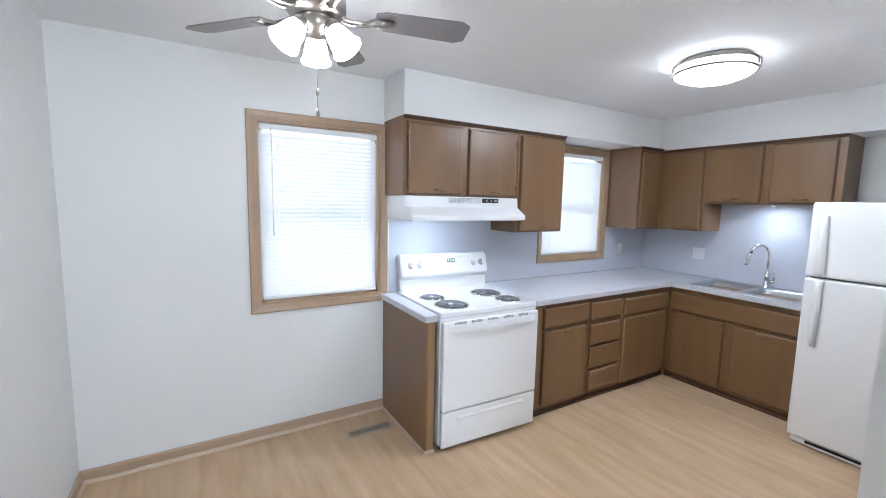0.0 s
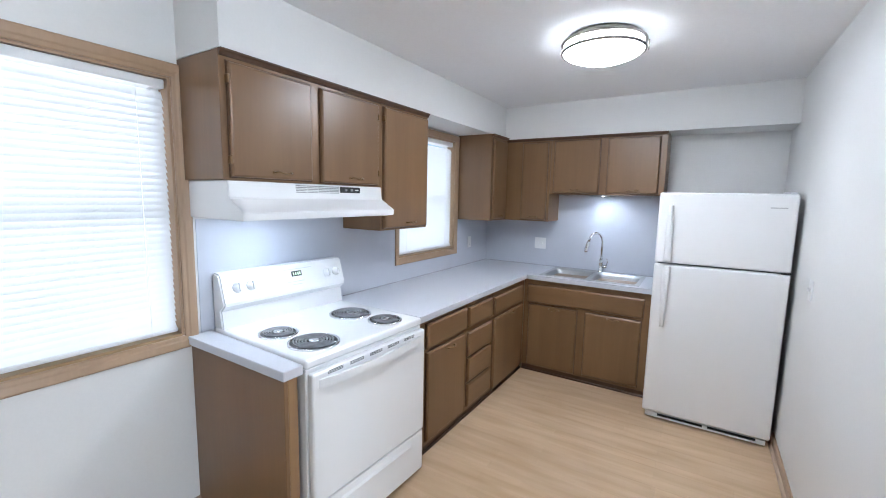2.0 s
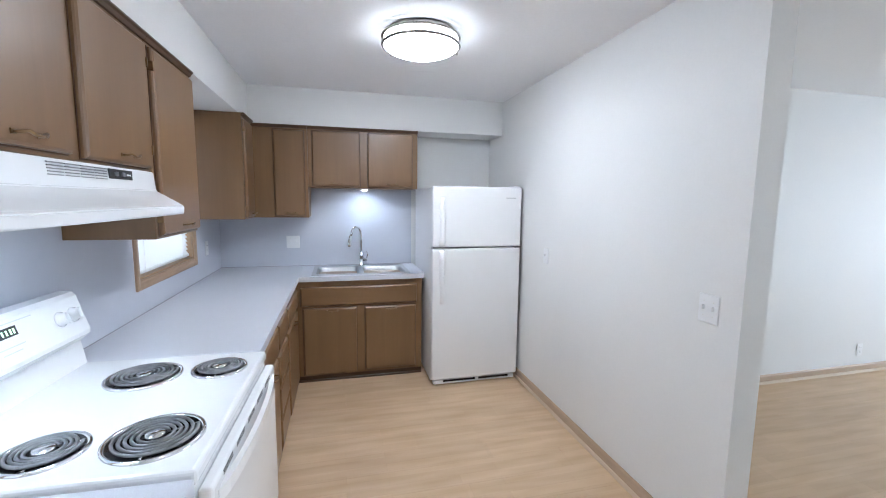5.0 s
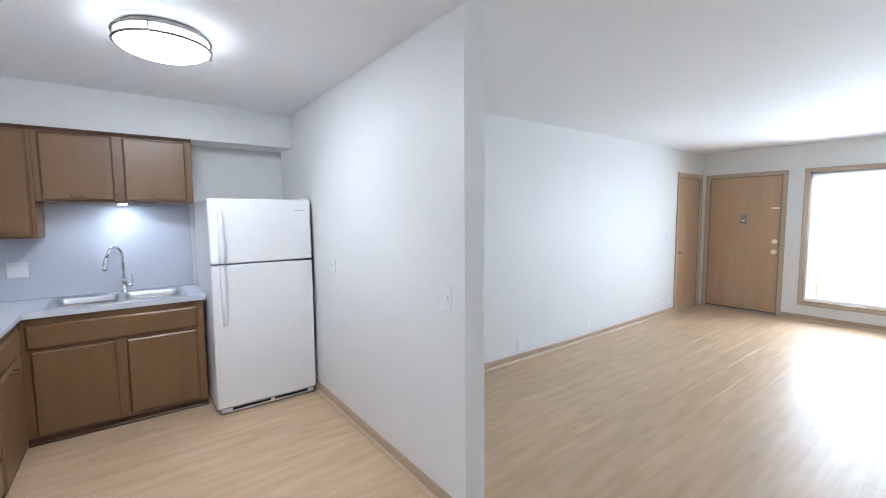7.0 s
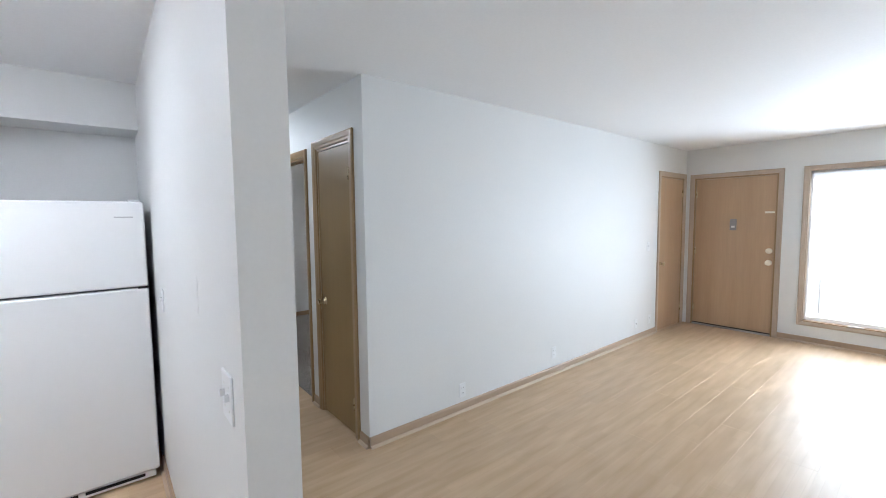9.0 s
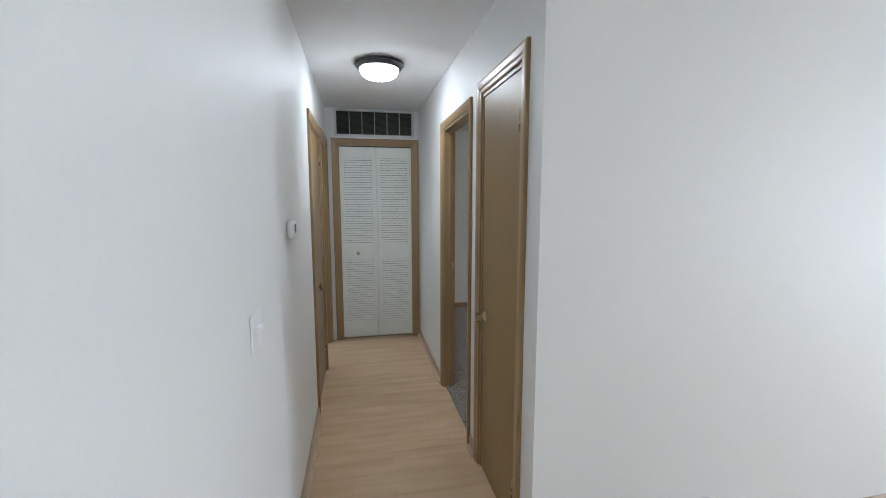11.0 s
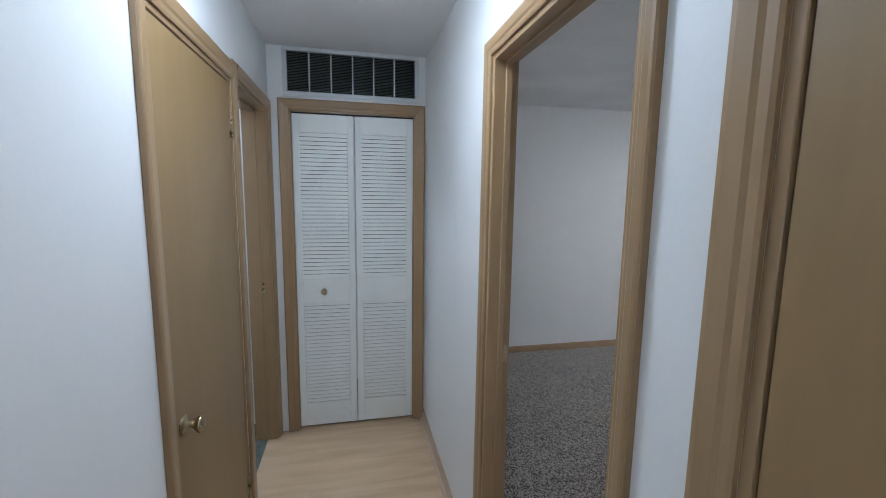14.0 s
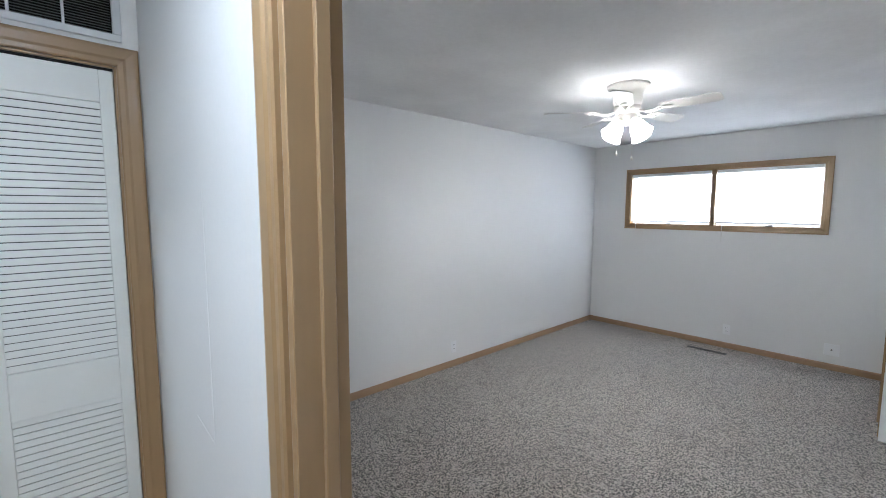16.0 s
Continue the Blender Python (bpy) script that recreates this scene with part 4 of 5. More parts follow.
# sink and tap
s = thing("kitchen_sink", (-1.30, 4.43, CT), "double-bowl stainless steel sink set in the worktop", "sink")
bm = BM()
r = 0.004
box(bm, SX0, SX1, SY0, SY0 + 0.035, CT, CT + r, 0.0015)
box(bm, SX0, SX1, SY1 - 0.085, SY1, CT, CT + r, 0.0015)
box(bm, SX0, SX0 + 0.03, SY0 + 0.035, SY1 - 0.085, CT, CT + r)
box(bm, SX1 - 0.03, SX1, SY0 + 0.035, SY1 - 0.085, CT, CT + r)
box(bm, -1.318, -1.287, SY0 + 0.035, SY1 - 0.085, CT, CT + r)
part("rim", bm, steel, s)
for x0, x1 in ((SX0 + 0.03, -1.318), (-1.287, SX1 - 0.03)):
    bm = BM()
    y0, y1 = SY0 + 0.035, SY1 - 0.085

    def ring(inset, z, rad):
        out = []
        for cx, cy, a in ((x1 - inset - rad, y1 - inset - rad, 0), (x0 + inset + rad, y1 - inset - rad, 90), (x0 + inset + rad, y0 + inset + rad, 180), (x1 - inset - rad, y0 + inset + rad, 270)):
            for k in range(5):
                b = radians(a + k * 22.5)
                out.append(bm.verts.new((cx + rad * math.cos(b), cy + rad * math.sin(b), z)))
        return out
    rs = [ring(0.0, CT + r, 0.003), ring(0.003, CT + r - 0.001, 0.03), ring(0.012, CT - 0.02, 0.045), ring(0.02, CT - 0.14, 0.05), ring(0.035, CT - 0.165, 0.05), ring(0.10, CT - 0.172, 0.05)]
    for p, q in zip(rs, rs[1:]):
        for i in range(20):
            bm.faces.new((p[i], p[(i + 1) % 20], q[(i + 1) % 20], q[i])).smooth = True
    bm.faces.new(rs[-1])
    bmesh.ops.recalc_face_normals(bm, faces=bm.faces[:])
    bowl = part("bowl", bm, steel, s)
    part("drain", lathe(BM(), [(0, 0.002), (0.02, 0.002), (0.03, 0.004), (0.042, 0.004), (0.043, 0)], ((x0 + x1) / 2, (y0 + y1) / 2 + 0.02, CT - 0.1715), 20), chrome, bowl, "round chrome drain")
f = thing("kitchen_tap", (-1.285, 4.650, CT + r), "chrome gooseneck pull-down kitchen tap", "tap")
fx, fy, fz = -1.285, 4.650, CT + r
part("tap_body", lathe(BM(), [(0, 0), (0.027, 0), (0.027, 0.006), (0.020, 0.012), (0.018, 0.075), (0.021, 0.082), (0.021, 0.115), (0.014, 0.125), (0, 0.126)], (fx, fy, fz), 24), chrome, f)
pts = [(fx, fy, fz + 0.11), (fx, fy, fz + 0.29)]
for k in range(1, 10):
    a = math.pi * k / 9 * 0.93
    pts.append((fx - 0.062 * (1 - math.cos(a)) * 0.75, fy - 0.062 * (1 - math.cos(a)) * 0.85, fz + 0.29 + 0.082 * math.sin(a)))
part("spout", tube(BM(), pts, 0.0115, 14), chrome, f)
e = pts[-1]
part("spray_head", tube(BM(), [e, (e[0] - 0.010, e[1] - 0.012, e[2] - 0.03), (e[0] - 0.022, e[1] - 0.026, e[2] - 0.10), (e[0] - 0.024, e[1] - 0.028, e[2] - 0.115)], [0.013, 0.015, 0.019, 0.015], 14), chrome, f)
bm = tube(BM(), [(fx + 0.015, fy, fz + 0.055), (fx + 0.055, fy, fz + 0.055)], 0.016, 14)
tube(bm, [(fx + 0.048, fy, fz + 0.06), (fx + 0.060, fy - 0.004, fz + 0.10), (fx + 0.050, fy - 0.006, fz + 0.135)], [0.006, 0.005, 0.0045], 10)
part("lever", bm, chrome, f)

# ---------------------------------------------------------------- range
RX0, RX1, RY0, RY1 = -2.515, -1.810, 1.622, 2.396
rg = thing("electric_range", (-2.15, 2.044, 0), "white electric coil range with oven, clean", "range")
part("body", box(BM(), RX0, RX1, RY0, RY1, 0.035, 0.875, 0.004), enamel, rg)
bm = BM()
box(bm, RX0, RX1 + 0.008, RY0 - 0.002, RY1 + 0.002, 0.876, 0.918, 0.012, 3)
part("cooktop", bm, enamel, rg, smooth=False)
bm = BM()
prism(bm, [(RX0, 0.915), (RX0 + 0.080, 0.915), (RX0 + 0.068, 0.985), (RX0 + 0.064, 1.005), (RX0 + 0.098, 1.035), (RX0 + 0.100, 1.05), (RX0 + 0.062, 1.178), (RX0 + 0.050, 1.192), (RX0 + 0.012, 1.196), (RX0, 1.19)], "y", RY0, RY1)
bmesh.ops.bevel(bm, geom=[e for e in bm.edges if abs(e.verts[0].co.y - e.verts[1].co.y) < 1e-4], offset=0.008, segments=2, affect="EDGES", clamp_overlap=True)
bg = part("backguard", bm, enamel, rg)


def face_x(z):
    return RX0 + 0.100 - (z - 1.05) / 0.128 * 0.038


tilt = Matrix.Rotation(radians(90 - 16.5), 3, "Y")
for y in (1.705, 1.778, 2.268, 2.335):
    z = 1.118
    bm = lathe(BM(), [(0, 0), (0.027, 0), (0.027, 0.004), (0.021, 0.008), (0.019, 0.022), (0, 0.023)], (face_x(z), y, z), 24, tilt)
    k = part("control_knob", bm, enamel, bg)
    o = Vector((face_x(z), y, z))
    bm2 = box(BM(), -0.020, 0.020, -0.0045, 0.0045, 0.018, 0.030, 0.002)
    for v in bm2.verts:
        v.co = o + tilt @ v.co
    part("grip", bm2, enamel, k)


def on_face(y0, y1, z0, z1, d0, d1):
    bm = BM()
    box(bm, 0, 1, 0, 1, 0, 1)
    for v in bm.verts:
        z = z0 + (z1 - z0) * v.co.z
        v.co = Vector((face_x(z) + d0 + (d1 - d0) * v.co.x, y0 + (y1 - y0) * v.co.y, z))
    return bm


part("clock_window", on_face(2.022, 2.088, 1.126, 1.154, -0.004, 0.0015), black, bg, "black clock window")
for i, (u, w) in enumerate(((2.031, 0.009), (2.046, 0.009), (2.061, 0.009), (2.073, 0.009))):
    part("clock_digit", on_face(u, u + w * 0.75, 1.132, 1.148, 0.0016, 0.0022), lcd_green, bg, "dim green digit")
faint = mat("faint_print", (0.62, 0.63, 0.66), 0.5)
for y0, y1, z in ((1.94, 2.16, 1.164), (1.99, 2.10, 1.096), (2.01, 2.08, 1.080)):
    part("printed_line", on_face(y0, y1, z, z + 0.003, 0.0, 0.0008), faint, bg)


def burner(x, y, rad):
    b = part("burner", lathe(BM(), [(rad + 0.012, 0.0), (rad + 0.010, 0.005), (rad + 0.002, 0.005), (rad - 0.004, 0.001), (rad - 0.02, -0.012 + 0.0125), (0.03, 0.0008), (0, 0.0008)], (x, y, 0.918), 40), drip_mat, rg, "glossy black drip bowl")
    part("trim_ring", lathe(BM(), [(rad + 0.013, 0.0), (rad + 0.012, 0.0065), (rad + 0.007, 0.0075), (rad + 0.001, 0.006), (rad + 0.002, 0.003)], (x, y, 0.918), 40), chrome, b, "chrome trim ring")
    turns, pts = (5 if rad > 0.085 else 4), []
    n = turns * 26
    for i in range(n + 1):
        u = i / n
        rr = 0.030 + (rad - 0.036) * u
        a = 2 * math.pi * turns * u + 0.4
        pts.append((x + rr * math.cos(a), y + rr * math.sin(a), 0.929))
    part("coil", tube(BM(), pts, 0.0043, 8), coil_mat, b, "dark grey spiral heating coil")
    part("medallion", lathe(BM(), [(0, 0.0075), (0.021, 0.0075), (0.024, 0.004), (0.024, 0)], (x, y, 0.9255), 24), chrome, b)
    for k in range(3):
        a = 2 * math.pi * k / 3 + 0.6
        bm = tube(BM(), [(x + 0.024 * math.cos(a), y + 0.024 * math.sin(a), 0.922), (x + rad * math.cos(a), y + rad * math.sin(a), 0.922)], 0.003, 6)
        part("support", bm, chrome, b)


burner(-1.953, 1.782, 0.104)
burner(-2.186, 1.758, 0.080)
burner(-2.163, 2.204, 0.104)
burner(-1.930, 2.235, 0.080)
od = part("oven_door", box(BM(), RX1 + 0.002, RX1 + 0.038, RY0 + 0.006, RY1 - 0.006, 0.275, 0.862, 0.010, 3), enamel, rg)
bm = BM()
n = 14
outline = []
for i in range(n + 1):
    u = i / n
    outline.append((RX1 + 0.040 + 0.030 * math.sin(math.pi * u) ** 0.6, RY0 + 0.04 + (RY1 - RY0 - 0.08) * u))
inner = [(x - 0.017, y) for x, y in outline][::-1]
prism(bm, outline + inner, "z", 0.795, 0.832)
part("handle", bm, enamel, od, "white bowed full-width oven handle")
for i in range(5):
    y0 = RY0 + 0.085 + i * 0.125
    for k in range(3):
        part("vent_slot", box(BM(), RX1 + 0.0375, RX1 + 0.0385, y0, y0 + 0.085, 0.841 + k * 0.0055, 0.8435 + k * 0.0055), dark_gap, od)
dr = part("drawer", box(BM(), RX1 + 0.002, RX1 + 0.034, RY0 + 0.006, RY1 - 0.006, 0.030, 0.268, 0.009, 3), enamel, rg)
part("finger_grip", prism(BM(), [(RX1 + 0.033, 0.205), (RX1 + 0.042, 0.212), (RX1 + 0.042, 0.220), (RX1 + 0.033, 0.232)], "y", RY0 + 0.12, RY1 - 0.12), enamel, dr)
# dark filler painting the shade between oven door and drawer
part("door_gap", box(BM(), RX1 - 0.01, RX1 + 0.012, RY0 + 0.010, RY1 - 0.010, 0.266, 0.277), dark_gap, rg)
for x in (RX0 + 0.05, RX1 - 0.03):
    for y in (RY0 + 0.04, RY1 - 0.04):
        part("foot", lathe(BM(), [(0, 0), (0.018, 0), (0.018, 0.012), (0.008, 0.014), (0.008, 0.036), (0, 0.036)], (x, y, 0), 16), black, rg, "black levelling foot")

# the range stands a little askew to the wall
rg.location = (-2.145, 2.072, 0)
rg.rotation_euler = (0, 0, radians(-2))

# range hood
hd = thing("range_hood", (-2.35, 2.07, 1.474), "white sheet-metal range hood under the wall cabinet", "range hood")
HY0, HY1 = 1.572, 2.553
bm = BM()
prism(bm, [(XW, 1.474), (XW + 0.43, 1.474), (XW + 0.432, 1.505), (XW + 0.425, 1.511), (XW + 0.335, 1.566), (XW + 0.328, 1.640), (XW, 1.640)], "y", HY0, HY1)
bmesh.ops.bevel(bm, geom=[e for e in bm.edges], offset=0.003, segments=2, affect="EDGES", clamp_overlap=True)
hb = part("hood_body", bm, enamel, hd)
for g in range(4):
    for k in range(5):
        y0 = 1.915 + g * 0.072
        part("vent_slot", box(BM(), XW + 0.326, XW + 0.3335, y0, y0 + 0.064, 1.596 + k * 0.008, 1.599 + k * 0.008), grey_metal, hb)
sw = part("switch_plate", box(BM(), XW + 0.326, XW + 0.3345, 2.208, 2.360, 1.600, 1.632, 0.001), black, hb, "black switch plate")
for y in (2.236, 2.280):
    part("rocker_switch", box(BM(), XW + 0.334, XW + 0.341, y, y + 0.018, 1.609, 1.623, 0.002), grey_metal, sw)
part("printed_line", box(BM(), XW + 0.3345, XW + 0.335, 2.318, 2.348, 1.613, 1.619), plastic_cream, sw)
part("underside", box(BM(), XW + 0.02, XW + 0.40, HY0 + 0.02, HY1 - 0.02, 1.470, 1.474), grille_paint, hd)
part("hood_lens", box(BM(), XW + 0.22, XW + 0.34, 1.75, 1.95, 1.4688, 1.4704, 0.0), glow("lit_hood_lens", (0.80, 0.90, 1.0), 26.0), hd, "lit lens under the hood")

# ---------------------------------------------------------------- refrigerator
gasket_grey = mat("gasket_grey", (0.20, 0.22, 0.25), 0.6, vary=0.05, spread=0.0)
FX0, FX1, FY = -0.768, -0.012, 3.832
fr = thing("refrigerator", (-0.39, 4.2, 0), "white top-freezer refrigerator beside the wall", "refrigerator")
part("cabinet", box(BM(), FX0 + 0.004, FX1 - 0.006, FY + 0.068, 4.62, 0.03, 1.640, 0.006, 2), fridge_white, fr)
part("gasket", box(BM(), FX0 + 0.018, FX1 - 0.018, FY + 0.045, FY + 0.070, 0.07, 1.635), gasket_grey, fr, "grey door gasket")
d1 = part("freezer_door", box(BM(), FX0, FX1, FY, FY + 0.056, 1.164, 1.652, 0.014, 4), fridge_white, fr)
d2 = part("fridge_door", box(BM(), FX0, FX1, FY, FY + 0.056, 0.056, 1.153, 0.014, 4), fridge_white, fr)


def fridge_handle(parent, z0, z1, x, hook):
    bm, n = BM(), 16
    rows = []
    for i in range(n + 1):
        u = i / n
        z = z0 + (z1 - z0) * u
        t = u if hook > 0 else 1 - u
        d = 0.010 + 0.026 * min(1, (1 - t) * 6) * min(1.0, 0.3 + t * 5) if t < 0.999 else 0.004
        w = 0.024 - 0.009 * t
        rows.append([bm.verts.new(p) for p in ((x - w, FY + 0.004, z), (x - w * 0.9, FY - d, z), (x, FY - d - 0.006, z), (x + w * 0.9, FY - d, z), (x + w, FY + 0.004, z))])
    for p, q in zip(rows, rows[1:]):
        for k in range(4):
            bm.faces.new((p[k], p[k + 1], q[k + 1], q[k])).smooth = True
    bm.faces.new(rows[0])
    bm.faces.new(rows[-1][::-1])
    bmesh.ops.recalc_face_normals(bm, faces=bm.faces[:])
    part("handle", bm, fridge_white, parent, "white moulded handle")


fridge_handle(d1, 1.170, 1.565, -0.690, 1)
fridge_handle(d2, 0.700, 1.146, -0.690, -1)
part("badge", box(BM(), -0.150, -0.065, FY - 0.001, FY + 0.002, 1.560, 1.567), alu, d1, "thin grey maker's badge")
gr = part("base_grille", box(BM(), FX0 + 0.02, FX1 - 0.02, FY + 0.012, FY + 0.06, 0.014, 0.050, 0.004), fridge_white, fr)
for x0, x1 in ((-0.665, -0.385), (-0.355, -0.085)):
    part("grille_slot", box(BM(), x0, x1, FY + 0.0105, FY + 0.013, 0.030, 0.047), dark_gap, gr)
# dark box painting the shade under the refrigerator
part("toe_gap", box(BM(), FX0 + 0.03, FX1 - 0.03, FY + 0.05, 4.58, 0.006, 0.03), dark_gap, fr)
part("top_hinge", box(BM(), FX1 - 0.075, FX1 - 0.012, FY + 0.02, FY + 0.10, 1.652, 1.664, 0.004), fridge_white, fr)
part("hinge_plate", box(BM(), FX1 - 0.05, FX1 + 0.002, FY + 0.004, FY + 0.05, 1.153, 1.163, 0.001), black, fr, "dark hinge between the doors")
for x in (FX0 + 0.06, FX1 - 0.06):
    part("foot", lathe(BM(), [(0, 0), (0.02, 0), (0.02, 0.01), (0.01, 0.03), (0, 0.03)], (x, FY + 0.09, 0), 14), black, fr)
    part("foot", lathe(BM(), [(0, 0), (0.02, 0), (0.02, 0.01), (0.01, 0.03), (0, 0.03)], (x, 4.55, 0), 14), black, fr)


# ---------------------------------------------------------------- plates on the walls
def plate(kind, axis, plane, side, a, z, label, w=0.070, h=0.115):
    p = thing("light_switch" if kind in ("switch", "switch2") else "wall_outlet" if kind == "outlet" else "wall_plate",
              (plane, a, z) if axis == "x" else (a, plane, z), label, "light switch" if kind in ("switch", "switch2") else "outlet",
              {"switch": "wall switches", "switch2": "wall switches", "outlet": "wall outlets"}.get(kind, ""))

    def b(d0, d1, u0, u1, v0, v1, bev=0.0):
        lo, hi = plane + side * d0, plane + side * d1
        return box(BM(), *((lo, hi, a + u0, a + u1) if axis == "x" else (a + u0, a + u1, lo, hi)), z + v0, z + v1, bev)
    pl = part("plate", b(0, 0.006, -w / 2, w / 2, -h / 2, h / 2, 0.003), plastic_white, p)
    if kind == "outlet":
        for v in (-0.021, 0.021):
            so = part("socket", b(0.004, 0.008, -0.017, 0.017, v - 0.014, v + 0.014, 0.0015), plastic_white, pl)
            for u in (-0.007, 0.006):
                part("slot", b(0.0075, 0.0084, u - 0.001, u + 0.001, v - 0.004, v + 0.006), dark_gap, so)
    elif kind in ("switch", "switch2"):
        for u in ((0,) if kind == "switch" else (-0.023, 0.023)):
            part("toggle", b(0.004, 0.018, u - 0.005, u + 0.005, -0.004, 0.014, 0.002), plastic_white, pl)
            for v in (-0.03, 0.03):
                part("screw", b(0.005, 0.0068, u - 0.003, u + 0.003, v - 0.003, v + 0.003, 0.001), plastic_cream, pl)
    else:
        part("jack", b(0.004, 0.010, -0.006, 0.006, -0.006, 0.006, 0.002), dark_gap, pl)
    return p


plate("outlet", "x", XW + 0.004, 1, 4.31, 1.135, "white outlet plate on the grey splashback")
plate("switch2", "y", YK - 0.004, -1, -1.905, 1.137, "white double plate on the grey splashback", w=0.118)
plate("switch", "x", XP0, -1, 3.44, 1.135, "white wall plate beside the refrigerator")
plate("switch2", "x", XP0, -1, 2.015, 1.102, "white double light switch near the wall's end", w=0.10, h=0.125)
plate("switch2", "x", XP1, 1, 3.155, 1.145, "white double light switch at the hall entrance", w=0.118)
plate("outlet", "y", YN, -1, 1.944, 0.172, "white outlet low on the living room wall")
plate("outlet", "y", YN, -1, 3.155, 0.215, "white outlet low on the living room wall")
plate("jack", "y", YN, -1, 4.84, 0.21, "white cable plate low on the living room wall")
plate("outlet", "y", YN, -1, 5.20, 0.21, "white outlet near the closet door")
plate("switch", "y", YN, -1, 5.12, 1.157, "white light switch near the front door")
plate("outlet", "y", YBN, -1, 3.665, 0.21, "white outlet low on the bedroom wall")
plate("outlet", "x", XBE, -1, 5.735, 0.225, "white outlet under the bedroom window")
plate("jack", "x", XBE, -1, 4.855, 0.214, "white square cable plate near the bedroom corner", w=0.115)

# thermostat
t = thing("thermostat", (XP1, 3.852, 1.385), "white thermostat with a grey screen", "thermostat")
bm = box(BM(), XP1, XP1 + 0.028, 3.792, 3.906, 1.354, 1.440, 0.014, 4)
tb = part("case", bm, plastic_white, t)
part("screen", box(BM(), XP1 + 0.026, XP1 + 0.029, 3.838, 3.874, 1.380, 1.420, 0.001), screen_grey, tb, "grey display")
for z in (1.386, 1.412):
    part("button", lathe(BM(), [(0, 0.002), (0.006, 0.002), (0.007, 0)], (XP1 + 0.028, 3.888, z), 14, Matrix.Rotation(radians(90), 3, "Y")), plastic_cream, tb)

# ---------------------------------------------------------------- ceiling lights
kl = thing("ceiling_light", (-1.03, 2.990, CEIL - 0.130), "round flush ceiling light with nickel rings, lit", "ceiling light")
C = (-1.03, 2.990, CEIL - 0.130)
part("canopy", lathe(BM(), [(0, 0.130), (0.180, 0.130), (0.192, 0.118), (0.200, 0.096), (0, 0.094)], C, 48), nickel, kl)
part("diffuser", lathe(BM(), [(0, 0.0), (0.08, 0.005), (0.14, 0.018), (0.185, 0.036), (0.205, 0.054), (0, 0.054)], C, 48), lamp_kitchen, kl, "glowing white acrylic diffuser")
part("drum", lathe(BM(), [(0, 0.0545), (0.205, 0.0545), (0.203, 0.093), (0, 0.093)], C, 48), lamp_side, kl, "softly glowing drum side")
for z in (0.054, 0.096):
    part("ring", lathe(BM(), [(0.206, z - 0.006), (0.216, z - 0.005), (0.218, z), (0.216, z + 0.005), (0.206, z + 0.006)], C, 48), nickel, kl, "brushed nickel ring")
for k in range(3):
    a = 2 * math.pi * k / 3 - 1.9
    part("clip", tube(BM(), [(C[0] + 0.222 * math.cos(a), C[1] + 0.222 * math.sin(a), C[2] + 0.042), (C[0] + 0.222 * math.cos(a), C[1] + 0.222 * math.sin(a), C[2] + 0.095)], 0.004, 8), nickel, kl)

hl = thing("hall_ceiling_light", (0.62, 4.86, 2.335), "bronze flush hall light with a frosted glass bowl, lit", "ceiling light")
C = (0.62, 4.86, CEIL)
part("pan", lathe(BM(), [(0, 0), (0.150, 0), (0.164, -0.008), (0.166, -0.020), (0.152, -0.040), (0.135, -0.044), (0, -0.044)], C, 48), bronze, hl, "dark bronze pan")
part("bowl_rim", lathe(BM(), [(0.134, -0.042), (0.131, -0.058), (0.118, -0.080)], C, 48), lamp_hall_rim, hl, "glowing frosted glass rim")
part("bowl", lathe(BM(), [(0.118, -0.080), (0.095, -0.096), (0.06, -0.107), (0.02, -0.111), (0, -0.111)], C, 48), lamp_hall, hl, "glowing frosted glass bowl")
part("finial", lathe(BM(), [(0, -0.109), (0.012, -0.110), (0.012, -0.116), (0.006, -0.124), (0, -0.126)], C, 16), bronze, hl)
sd = thing("smoke_detector", (0.58, 3.70, CEIL - 0.04), "white round smoke detector on the hall ceiling", "smoke detector")
part("base", lathe(BM(), [(0, 0), (0.062, 0), (0.064, -0.006), (0.064, -0.014), (0, -0.014)], (0.58, 3.70, CEIL), 32), plastic_white, sd)
part("cover", lathe(BM(), [(0.058, -0.014), (0.056, -0.026), (0.048, -0.036), (0.02, -0.040), (0, -0.040)], (0.58, 3.70, CEIL), 32), plastic_white, sd)


